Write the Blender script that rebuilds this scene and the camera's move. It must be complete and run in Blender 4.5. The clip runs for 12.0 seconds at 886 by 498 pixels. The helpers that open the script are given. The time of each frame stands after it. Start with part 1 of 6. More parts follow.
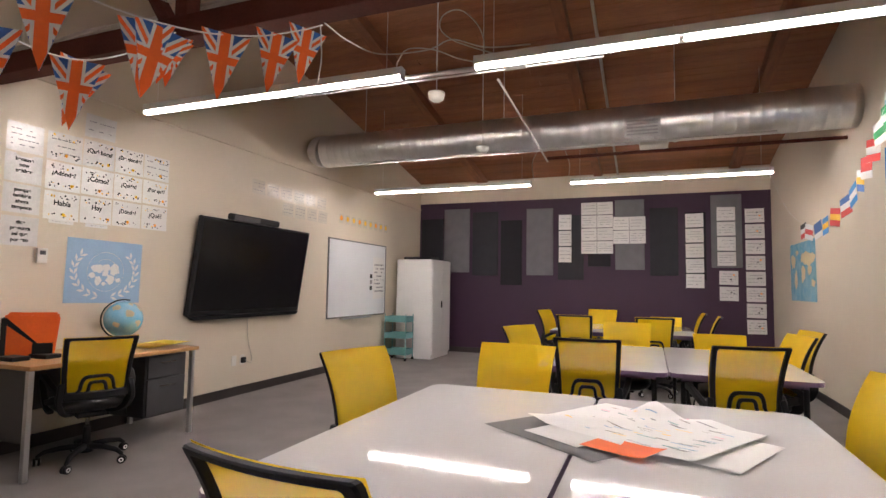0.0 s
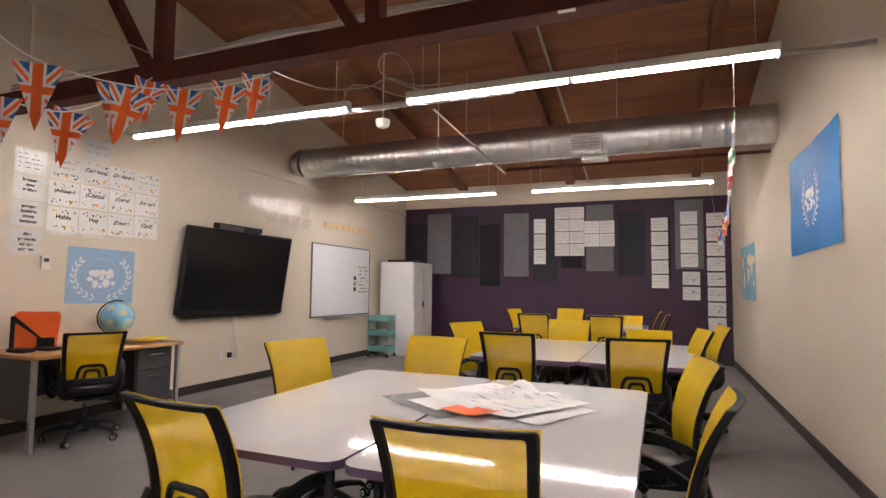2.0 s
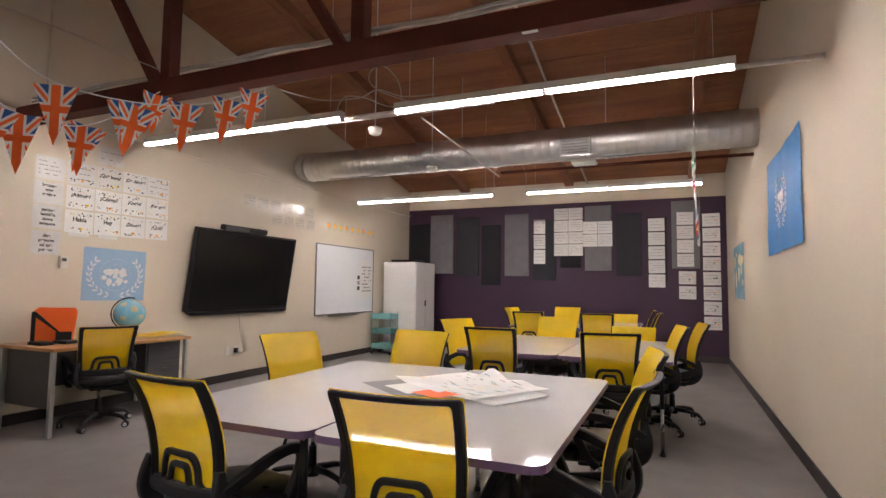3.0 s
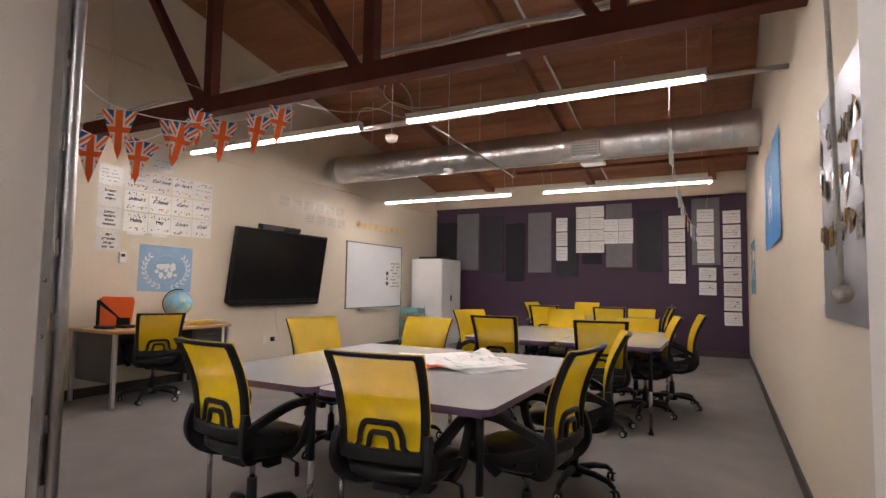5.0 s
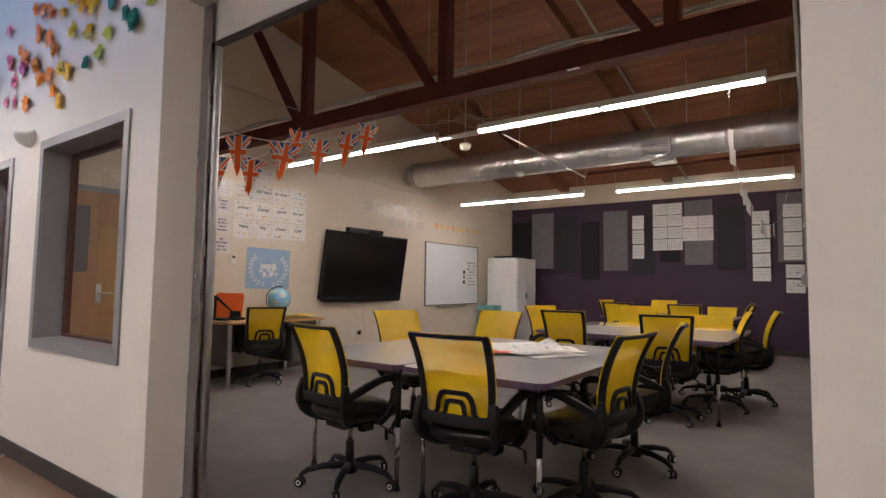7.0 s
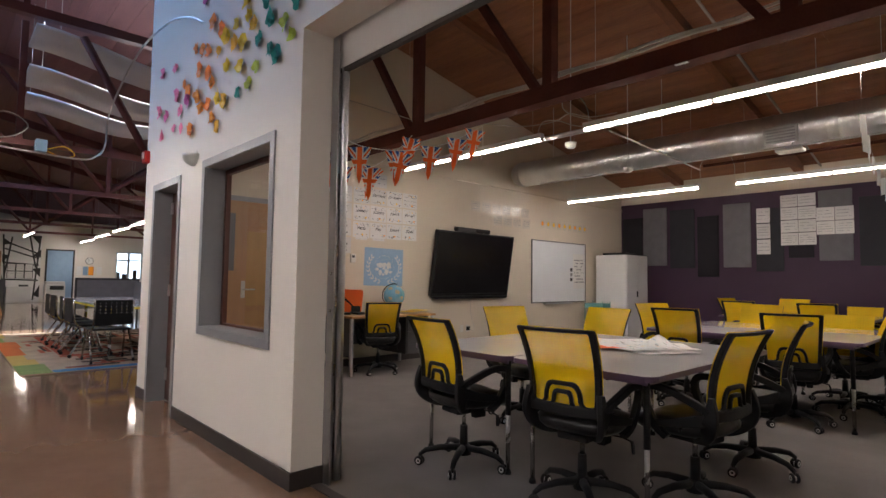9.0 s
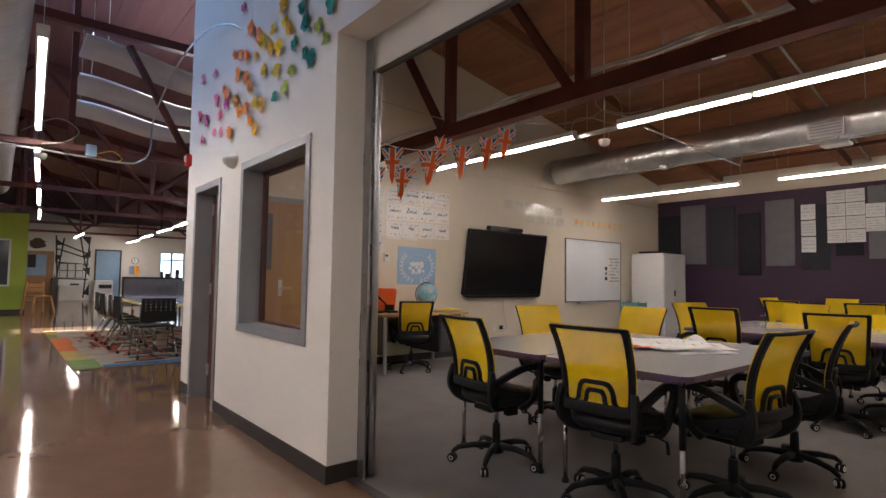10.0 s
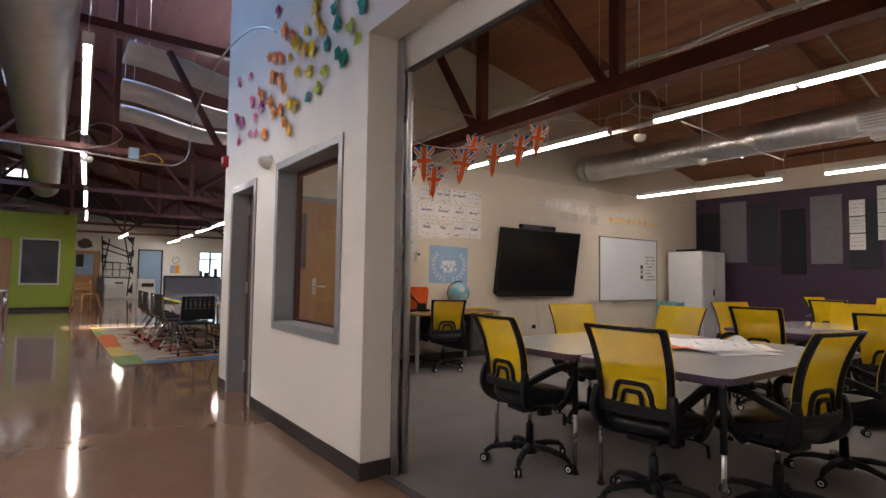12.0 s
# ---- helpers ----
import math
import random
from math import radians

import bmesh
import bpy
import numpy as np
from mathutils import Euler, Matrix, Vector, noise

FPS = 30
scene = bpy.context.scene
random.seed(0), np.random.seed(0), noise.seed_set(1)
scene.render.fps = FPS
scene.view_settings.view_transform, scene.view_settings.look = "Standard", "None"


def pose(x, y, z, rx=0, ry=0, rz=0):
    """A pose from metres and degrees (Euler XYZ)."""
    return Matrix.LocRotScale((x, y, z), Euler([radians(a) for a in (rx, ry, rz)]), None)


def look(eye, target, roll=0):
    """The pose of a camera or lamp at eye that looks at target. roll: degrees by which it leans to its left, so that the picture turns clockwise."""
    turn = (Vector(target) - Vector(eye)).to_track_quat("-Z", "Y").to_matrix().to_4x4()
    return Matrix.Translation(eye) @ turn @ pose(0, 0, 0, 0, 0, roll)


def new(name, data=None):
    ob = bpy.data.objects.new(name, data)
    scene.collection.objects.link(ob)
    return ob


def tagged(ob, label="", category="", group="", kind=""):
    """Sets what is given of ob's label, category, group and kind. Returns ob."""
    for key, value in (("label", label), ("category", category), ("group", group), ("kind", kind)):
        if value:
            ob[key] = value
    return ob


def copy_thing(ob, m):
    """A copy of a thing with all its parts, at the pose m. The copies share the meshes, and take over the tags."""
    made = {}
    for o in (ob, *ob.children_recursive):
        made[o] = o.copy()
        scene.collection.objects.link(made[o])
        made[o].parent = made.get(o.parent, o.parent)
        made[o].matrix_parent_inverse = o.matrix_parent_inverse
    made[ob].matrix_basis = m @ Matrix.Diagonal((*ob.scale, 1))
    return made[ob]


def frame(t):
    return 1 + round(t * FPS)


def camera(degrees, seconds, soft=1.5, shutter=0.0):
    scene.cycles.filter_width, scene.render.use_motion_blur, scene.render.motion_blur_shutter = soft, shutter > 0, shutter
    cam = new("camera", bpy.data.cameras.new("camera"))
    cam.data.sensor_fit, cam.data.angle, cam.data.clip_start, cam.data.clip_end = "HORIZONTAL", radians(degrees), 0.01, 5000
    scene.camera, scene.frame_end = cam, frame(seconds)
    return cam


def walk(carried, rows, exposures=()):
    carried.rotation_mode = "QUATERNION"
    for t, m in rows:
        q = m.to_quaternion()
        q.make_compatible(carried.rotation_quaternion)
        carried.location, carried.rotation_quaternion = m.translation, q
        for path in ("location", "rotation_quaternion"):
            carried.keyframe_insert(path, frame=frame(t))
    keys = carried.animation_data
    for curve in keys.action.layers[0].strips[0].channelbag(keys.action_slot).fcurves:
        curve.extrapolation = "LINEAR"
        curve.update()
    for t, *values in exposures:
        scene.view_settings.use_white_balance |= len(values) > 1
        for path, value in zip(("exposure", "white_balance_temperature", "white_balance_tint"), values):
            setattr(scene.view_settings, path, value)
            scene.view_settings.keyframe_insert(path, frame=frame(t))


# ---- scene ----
cam = camera(79.0, 12.0)
PATH = [
    (0, (2.156, -0.106, 1.286), (1.436, 1.755, 1.426), 0.9),
    (0.5, (2.338, -0.187, 1.298), (1.617, 1.673, 1.439), 0.8),
    (1, (2.526, -0.284, 1.302), (1.799, 1.574, 1.443), 0.7),
    (1.5, (2.702, -0.389, 1.3), (1.968, 1.466, 1.442), 0.7),
    (2, (2.869, -0.481, 1.303), (2.121, 1.369, 1.444), 0.7),
    (2.5, (3.024, -0.572, 1.294), (2.257, 1.27, 1.436), 0.7),
    (4.5, (3.529, -0.893, 1.249), (2.648, 0.897, 1.384), 0.9),
    (5, (3.614, -0.974, 1.226), (2.695, 0.797, 1.361), 0.9),
    (5.5, (3.691, -1.055, 1.223), (2.726, 0.692, 1.355), 0.9),
    (6, (3.76, -1.152, 1.21), (2.74, 0.564, 1.343), 0.8),
    (6.5, (3.823, -1.247, 1.201), (2.735, 0.427, 1.333), 0.9),
    (7, (3.876, -1.313, 1.196), (2.71, 0.307, 1.326), 0.8),
    (9, (4.004, -1.49, 1.188), (2.545, -0.128, 1.305), 0.8),
    (9.5, (4.022, -1.503, 1.186), (2.515, -0.192, 1.299), 0.9),
    (10, (4.03, -1.504, 1.185), (2.49, -0.234, 1.297), 0.8),
    (10.5, (4.024, -1.504, 1.184), (2.46, -0.264, 1.294), 0.8),
    (11, (4.024, -1.493, 1.185), (2.439, -0.279, 1.294), 0.8),
    (11.5, (4.019, -1.503, 1.184), (2.419, -0.307, 1.292), 0.7),
    (12, (4.016, -1.497, 1.183), (2.403, -0.319, 1.289), 0.8),
]
walk(cam, [(t, look(eye, aim, lean)) for t, eye, aim, lean in PATH],
     exposures=((0, 0.98, 6100, 10), (2.5, 1.0, 6100, 10), (4.5, 0.88, 6150, 10), (5.5, 0.79, 6150, 10), (7, 0.56, 6250, 10), (9, 0.39, 6250, 9), (12, 0.37, 6250, 9)))

# ---- light ----
world = bpy.data.worlds.new("world")
scene.world = world
world.use_nodes = True
wn = world.node_tree
sky = wn.nodes.new("ShaderNodeTexSky")
sky.sky_type, sky.sun_disc = "NISHITA", False
sky.sun_elevation, sky.sun_rotation = radians(33), radians(180)
wn.links.new(sky.outputs[0], wn.nodes["Background"].inputs[0])
wn.nodes["Background"].inputs[1].default_value = 0.15
sun = new("sun", bpy.data.lights.new("sun", "SUN"))
sun.data.energy, sun.data.angle, sun.data.color = 24.0, radians(0.5), (1.0, 0.95, 0.88)
sun.matrix_basis = look((0, -8.39, 5.45), (0, 0, 0))
roof_light = new("roof_light_sky", bpy.data.lights.new("roof_light_sky", "AREA"))
roof_light.data.shape, roof_light.data.size, roof_light.data.size_y = "RECTANGLE", 2.8, 1.6
roof_light.data.energy, roof_light.data.color = 250.0, (0.30, 0.56, 1.0)
roof_light.matrix_basis = pose(-4.75, -2.75, 5.99, 0, 0, 0)
TUBE = 65.0


# ---- materials ----
def surface(name, low, high, scale=6.0, rough=0.6, metal=0.0, bump=0.1, grain=120.0, stretch=(1, 1, 1), vary=0.0,
            coat=0.0, rough_vary=0.08):
    """Two-scale noise between two colours, with fine relief."""
    m = bpy.data.materials.new(name)
    m.use_nodes = True
    n, k = m.node_tree.nodes, m.node_tree.links
    b = n["Principled BSDF"]
    co = n.new("ShaderNodeTexCoord")
    mp = n.new("ShaderNodeMapping")
    mp.inputs["Scale"].default_value = stretch
    k.new(co.outputs["Object"], mp.inputs[0])
    big = n.new("ShaderNodeTexNoise")
    big.inputs["Scale"].default_value, big.inputs["Detail"].default_value = scale, 5
    k.new(mp.outputs[0], big.inputs[0])
    fine = n.new("ShaderNodeTexNoise")
    fine.inputs["Scale"].default_value, fine.inputs["Detail"].default_value = grain, 3
    k.new(mp.outputs[0], fine.inputs[0])
    mixf = n.new("ShaderNodeMix")
    mixf.inputs[0].default_value = 0.35
    k.new(big.outputs[0], mixf.inputs[2])
    k.new(fine.outputs[0], mixf.inputs[3])
    ramp = n.new("ShaderNodeValToRGB")
    ramp.color_ramp.elements[0].position, ramp.color_ramp.elements[1].position = 0.3, 0.7
    ramp.color_ramp.elements[0].color, ramp.color_ramp.elements[1].color = (*low, 1), (*high, 1)
    k.new(mixf.outputs[0], ramp.inputs[0])
    out = ramp.outputs[0]
    if vary:
        info = n.new("ShaderNodeObjectInfo")
        hsv = n.new("ShaderNodeHueSaturation")
        rng = n.new("ShaderNodeMapRange")
        rng.inputs[3].default_value, rng.inputs[4].default_value = 1 - vary, 1 + vary
        k.new(info.outputs["Random"], rng.inputs[0])
        k.new(rng.outputs[0], hsv.inputs["Value"])
        k.new(out, hsv.inputs["Color"])
        out = hsv.outputs[0]
    k.new(out, b.inputs["Base Color"])
    rr = n.new("ShaderNodeMapRange")
    rr.inputs[3].default_value, rr.inputs[4].default_value = max(rough - rough_vary, 0.02), min(rough + rough_vary, 1)
    k.new(big.outputs[0], rr.inputs[0])
    k.new(rr.outputs[0], b.inputs["Roughness"])
    b.inputs["Metallic"].default_value = metal
    b.inputs["Coat Weight"].default_value = coat
    if bump:
        bp = n.new("ShaderNodeBump")
        bp.inputs["Strength"].default_value, bp.inputs["Distance"].default_value = bump, 0.004
        k.new(fine.outputs[0], bp.inputs["Height"])
        k.new(bp.outputs[0], b.inputs["Normal"])
    return m


def glow(name, colour, strength):
    m = bpy.data.materials.new(name)
    m.use_nodes = True
    b = m.node_tree.nodes["Principled BSDF"]
    b.inputs["Base Color"].default_value = (*colour, 1)
    b.inputs["Emission Color"].default_value = (*colour, 1)
    b.inputs["Emission Strength"].default_value = strength
    return m


def glassy(name, tint=(0.95, 0.97, 0.96), rough=0.02):
    """A thin pane: clear, with the gloss of glass."""
    m = bpy.data.materials.new(name)
    m.use_nodes = True
    n, k = m.node_tree.nodes, m.node_tree.links
    n.remove(n["Principled BSDF"])
    mix, fr = n.new("ShaderNodeMixShader"), n.new("ShaderNodeFresnel")
    fr.inputs[0].default_value = 1.5
    tr, gl = n.new("ShaderNodeBsdfTransparent"), n.new("ShaderNodeBsdfGlossy")
    tr.inputs[0].default_value = (*tint, 1)
    gl.inputs["Roughness"].default_value = rough
    k.new(fr.outputs[0], mix.inputs[0])
    k.new(tr.outputs[0], mix.inputs[1])
    k.new(gl.outputs[0], mix.inputs[2])
    k.new(mix.outputs[0], n["Material Output"].inputs[0])
    return m


def netting(name, colour, clear):
    """Woven mesh cloth: a fine net that lets part of the light through."""
    m = bpy.data.materials.new(name)
    m.use_nodes = True
    n, k = m.node_tree.nodes, m.node_tree.links
    b = n["Principled BSDF"]
    co, wv = n.new("ShaderNodeTexCoord"), n.new("ShaderNodeTexNoise")
    wv.inputs["Scale"].default_value = 9
    k.new(co.outputs["Object"], wv.inputs[0])
    ramp = n.new("ShaderNodeValToRGB")
    ramp.color_ramp.elements[0].position, ramp.color_ramp.elements[1].position = 0.35, 0.65
    ramp.color_ramp.elements[0].color = (*[c * 0.95 for c in colour], 1)
    ramp.color_ramp.elements[1].color = (*colour, 1)
    k.new(wv.outputs[0], ramp.inputs[0])
    k.new(ramp.outputs[0], b.inputs["Base Color"])
    b.inputs["Roughness"].default_value = 0.55
    b.inputs["Specular IOR Level"].default_value = 0.25
    tl = n.new("ShaderNodeBsdfTranslucent")
    k.new(ramp.outputs[0], tl.inputs[0])
    tr = n.new("ShaderNodeBsdfTransparent")
    m1, m2 = n.new("ShaderNodeMixShader"), n.new("ShaderNodeMixShader")
    m1.inputs[0].default_value, m2.inputs[0].default_value = 0.3, clear
    k.new(b.outputs[0], m1.inputs[1])
    k.new(tl.outputs[0], m1.inputs[2])
    k.new(m1.outputs[0], m2.inputs[1])
    k.new(tr.outputs[0], m2.inputs[2])
    k.new(m2.outputs[0], n["Material Output"].inputs[0])
    return m


M = {}
M["wall"] = surface("wall_paint", (0.60, 0.53, 0.42), (0.66, 0.585, 0.47), 0.8, 0.75, bump=0.08, grain=180)
M["hallwall"] = surface("hall_wall_paint", (0.74, 0.70, 0.64), (0.79, 0.75, 0.69), 0.8, 0.7, bump=0.08, grain=180)
M["purple"] = surface("purple_paint", (0.035, 0.0105, 0.033), (0.044, 0.0140, 0.041), 1.2, 0.6, bump=0.08, grain=150)
M["carpet"] = surface("carpet", (0.150, 0.136, 0.130), (0.215, 0.198, 0.187), 2.5, 0.95, bump=0.7, grain=260)
M["concrete"] = surface("stained_concrete", (0.160, 0.094, 0.060), (0.208, 0.130, 0.086), 1.1, 0.085, bump=0.14, grain=7, rough_vary=0.01)
M["base"] = surface("rubber_base", (0.028, 0.022, 0.02), (0.04, 0.032, 0.03), 5, 0.55)
M["deck"] = surface("roof_deck_wood", (0.185, 0.070, 0.032), (0.38, 0.158, 0.074), 1.5, 0.6, bump=0.3, grain=24, stretch=(0.35, 4, 4))
M["rafter"] = surface("rafter_stain", (0.155, 0.06, 0.028), (0.32, 0.132, 0.061), 3, 0.6, bump=0.2, grain=40, stretch=(6, 0.5, 6))
M["steel_red"] = surface("oxide_red_timber", (0.075, 0.024, 0.017), (0.125, 0.043, 0.031), 3, 0.8, bump=0.15, grain=60)
M["steel_red"].node_tree.nodes["Principled BSDF"].inputs["Specular IOR Level"].default_value = 0.12
M["galv"] = surface("galvanised_steel", (0.62, 0.62, 0.62), (0.78, 0.78, 0.78), 5, 0.34, metal=1.0, bump=0.05, grain=60)
M["chrome"] = surface("chrome", (0.42, 0.42, 0.42), (0.52, 0.52, 0.52), 5, 0.26, metal=1.0, bump=0)
M["track"] = surface("door_track_steel", (0.33, 0.33, 0.34), (0.48, 0.48, 0.49), 5, 0.36, metal=1.0, bump=0.05)
M["whitemetal"] = surface("white_metal", (0.62, 0.61, 0.60), (0.70, 0.69, 0.67), 2, 0.45, bump=0.03)
M["whitetop"] = surface("white_laminate", (0.66, 0.65, 0.65), (0.72, 0.71, 0.71), 1.5, 0.05, bump=0, rough_vary=0.02)
M["purple_edge"] = surface("purple_edge", (0.085, 0.05, 0.10), (0.11, 0.065, 0.13), 4, 0.4)
M["black"] = surface("black_plastic", (0.006, 0.006, 0.007), (0.011, 0.011, 0.0125), 9, 0.55, bump=0.12, grain=300)
M["black"].node_tree.nodes["Principled BSDF"].inputs["Specular IOR Level"].default_value = 0.28
M["seat"] = surface("black_seat_leatherette", (0.009, 0.009, 0.010), (0.015, 0.015, 0.016), 12, 0.30, bump=0.12, grain=40, rough_vary=0.08)
M["seat"].node_tree.nodes["Principled BSDF"].inputs["Specular IOR Level"].default_value = 0.36
M["yellow"] = netting("yellow_net", (1.0, 0.665, 0.002), 0.20)
# diffuser of the hall row, shared with the added out-of-view fill lamps
M["tube_hall_fill"] = glow("lamp_diffuser_hall_fill", (1.0, 0.88, 0.80), 78.0)
M["tube"] = glow("lamp_diffuser", (1.0, 0.865, 0.78), TUBE)
M["screen"] = surface("tv_screen", (0.006, 0.006, 0.007), (0.009, 0.009, 0.01), 2, 0.22, bump=0)
M["board"] = surface("whiteboard_enamel", (0.72, 0.74, 0.77), (0.78, 0.80, 0.82), 1.5, 0.22, bump=0)
M["boardsilver"] = surface("brushed_silver_sheet", (0.24, 0.25, 0.275), (0.34, 0.35, 0.38), 3, 0.5, metal=1.0, bump=0.05, grain=90)
M["boardframe"] = surface("board_frame_metal", (0.16, 0.16, 0.16), (0.24, 0.24, 0.24), 8, 0.42, metal=0.7, bump=0.02)
M["alu"] = surface("aluminium", (0.55, 0.55, 0.55), (0.65, 0.65, 0.65), 8, 0.35, metal=1.0, bump=0.02)
M["chart"] = surface("white_chart_paper", (0.71, 0.705, 0.69), (0.78, 0.77, 0.76), 4, 0.6, bump=0.03)
M["paper"] = surface("paper", (0.64, 0.63, 0.615), (0.72, 0.71, 0.69), 4, 0.6, bump=0.03, vary=0.06)
M["ink"] = surface("ink", (0.022, 0.021, 0.022), (0.038, 0.036, 0.038), 8, 0.7, bump=0)
M["greyink"] = surface("grey_print", (0.22, 0.22, 0.23), (0.3, 0.3, 0.31), 8, 0.7, bump=0)
M["lamin"] = surface("laminated_sheet", (0.60, 0.59, 0.57), (0.68, 0.67, 0.65), 4, 0.20, bump=1.0, grain=30)
M["film"] = surface("clear_film_sheet", (0.57, 0.52, 0.43), (0.66, 0.61, 0.52), 4, 0.16, bump=1.0, grain=30)
M["greyfelt"] = surface("grey_felt", (0.135, 0.13, 0.14), (0.175, 0.17, 0.18), 6, 0.95, bump=0.5, grain=250)
M["darkfelt"] = surface("charcoal_felt", (0.026, 0.026, 0.032), (0.036, 0.036, 0.043), 6, 0.95, bump=0.5, grain=250)
M["blackfelt"] = surface("black_felt", (0.012, 0.011, 0.015), (0.018, 0.016, 0.021), 6, 0.95, bump=0.5, grain=250)


# ---- mesh helpers ----
def cuboid(bm, x0, x1, y0, y1, z0, z1, m=None):
    vs = [bm.verts.new(v) for v in ((x0, y0, z0), (x1, y0, z0), (x1, y1, z0), (x0, y1, z0),
                                    (x0, y0, z1), (x1, y0, z1), (x1, y1, z1), (x0, y1, z1))]
    for f in ((3, 2, 1, 0), (4, 5, 6, 7), (0, 1, 5, 4), (1, 2, 6, 5), (2, 3, 7, 6), (3, 0, 4, 7)):
        bm.faces.new([vs[i] for i in f])
    if m is not None:
        bmesh.ops.transform(bm, matrix=m, verts=vs)
    return vs


def soft_box(bm, x0, x1, y0, y1, z0, z1, r=0.01, seg=2, m=None):
    """A cuboid with rounded edges."""
    t = bmesh.new()
    cuboid(t, x0, x1, y0, y1, z0, z1)
    bmesh.ops.bevel(t, geom=t.edges[:], offset=r, segments=seg, profile=0.5, affect="EDGES")
    if m is not None:
        bmesh.ops.transform(t, matrix=m, verts=t.verts[:])
    merge(bm, t)


def merge(bm, t):
    vm = {v: bm.verts.new(v.co) for v in t.verts}
    for f in t.faces:
        g = bm.faces.new([vm[v] for v in f.verts])
        g.smooth = f.smooth
    t.free()


def pipe(bm, pts, r, n=8, closed=False, flat=1.0, caps=True):
    """A tube along the points; r is one radius or one for each point; flat squeezes it along its second axis."""
    pts = [Vector(p) for p in pts]
    rings, last = [], None
    for i, p in enumerate(pts):
        a = pts[i - 1] if i or closed else p
        b = pts[(i + 1) % len(pts)] if i < len(pts) - 1 or closed else p
        d = (b - a).normalized()
        if last is None:
            u = d.orthogonal().normalized() if abs(d.z) > 0.9 else d.cross(Vector((0, 0, 1))).normalized()
        else:
            u = (last - d * last.dot(d)).normalized()
        last = u
        v = d.cross(u)
        rr = r[i] if isinstance(r, (list, tuple)) else r
        rings.append([bm.verts.new(p + (u * math.cos(q) * flat + v * math.sin(q)) * rr)
                      for q in [2 * math.pi * j / n for j in range(n)]])
    for i in range(len(rings) - (0 if closed else 1)):
        A, B = rings[i], rings[(i + 1) % len(rings)]
        for j in range(n):
            bm.faces.new((A[j], A[(j + 1) % n], B[(j + 1) % n], B[j])).smooth = True
    if caps and not closed:
        bm.faces.new(rings[0][::-1])
        bm.faces.new(rings[-1])


def spin(bm, profile, n=20, centre=(0, 0, 0), m=None):
    """A turned body: (radius, height) pairs round z."""
    rings = []
    for r, z in profile:
        if r < 1e-5:
            rings.append([bm.verts.new(Vector((0, 0, z)) + Vector(centre))])
        else:
            rings.append([bm.verts.new(Vector((r * math.cos(q), r * math.sin(q), z)) + Vector(centre))
                          for q in [2 * math.pi * j / n for j in range(n)]])
    for A, B in zip(rings, rings[1:]):
        for j in range(n):
            a = (A[j % len(A)], A[(j + 1) % len(A)], B[(j + 1) % len(B)], B[j % len(B)])
            a = tuple(dict.fromkeys(a))
            if len(a) > 2:
                bm.faces.new(a).smooth = True
    if m is not None:
        bmesh.ops.transform(bm, matrix=m, verts=[v for r in rings for v in r])


def smooth_path(pts, k=6):
    """Catmull-Rom through the points."""
    pts = [Vector(p) for p in pts]
    q = [pts[0] * 2 - pts[1]] + pts + [pts[-1] * 2 - pts[-2]]
    out = []
    for i in range(1, len(q) - 2):
        for j in range(k):
            t = j / k
            a, b, c, d = q[i - 1:i + 3]
            out.append(0.5 * ((2 * b) + (c - a) * t + (2 * a - 5 * b + 4 * c - d) * t * t + (3 * b - a - 3 * c + d) * t ** 3))
    return out + [pts[-1]]


def mesh_of(bm, material, name):
    bmesh.ops.recalc_face_normals(bm, faces=bm.faces[:])
    me = bpy.data.meshes.new(name)
    bm.to_mesh(me)
    bm.free()
    for x in (material if isinstance(material, (list, tuple)) else [material]):
        me.materials.append(x)
    return me


def part(name, bm, material, parent, label=""):
    """One mesh object under a thing or a part."""
    ob = new(name, mesh_of(bm, material, name))
    ob.parent = parent
    return tagged(ob, label)


def whole(name, bm, material, label, category, group="", kind="", at=None):
    """A thing of one mesh."""
    ob = tagged(new(name, mesh_of(bm, material, name)), label, category, group, kind)
    if at is not None:
        ob.matrix_basis = at
    return ob


def thing(name, label, category, group="", kind="", at=None):
    """A thing of several parts: an empty at its base."""
    ob = tagged(new(name), label, category, group, kind)
    ob.empty_display_size = 0.1
    if at is not None:
        ob.matrix_basis = at
    return ob


def block(name, x0, x1, y0, y1, z0, z1, material, parent, label="", r=0.0):
    bm = bmesh.new()
    soft_box(bm, x0, x1, y0, y1, z0, z1, r) if r else cuboid(bm, x0, x1, y0, y1, z0, z1)
    return part(name, bm, material, parent, label)


def structure(name, boxes, material, label, category):
    bm = bmesh.new()
    for b in boxes:
        cuboid(bm, *b)
    return whole(name, bm, material, label, category, kind="structure")


# ---- plan ----
XL, XR, YF = -2.32, 4.04, 10.13          # classroom walls
X0, X1, TOP = 1.18, 3.84, 2.66           # opening towards the hall
RIDGE = -4.5


def roof(y):
    """Height of the underside of the roof deck."""
    return 3.42 + 0.19 * (YF - y) if y > RIDGE else 3.42 + 0.19 * (YF - RIDGE) - 0.19 * (RIDGE - y)


# ---- structure ----
structure("floor_classroom", [(XL, XR, 0.15, YF, -0.12, 0.0)], M["carpet"], "grey-brown low-pile carpet floor of the classroom", "floor")
structure("floor_hall", [(-40, 12, -14, 0.15, -0.12, -0.002), (-40, -2.5, 0.15, 14, -0.12, -0.002)], M["concrete"],
          "polished brown stained concrete floor of the hall", "floor")
structure("threshold", [(X0, X1, 0.12, 0.18, -0.01, 0.006)], M["base"], "dark strip where carpet meets concrete", "trim")


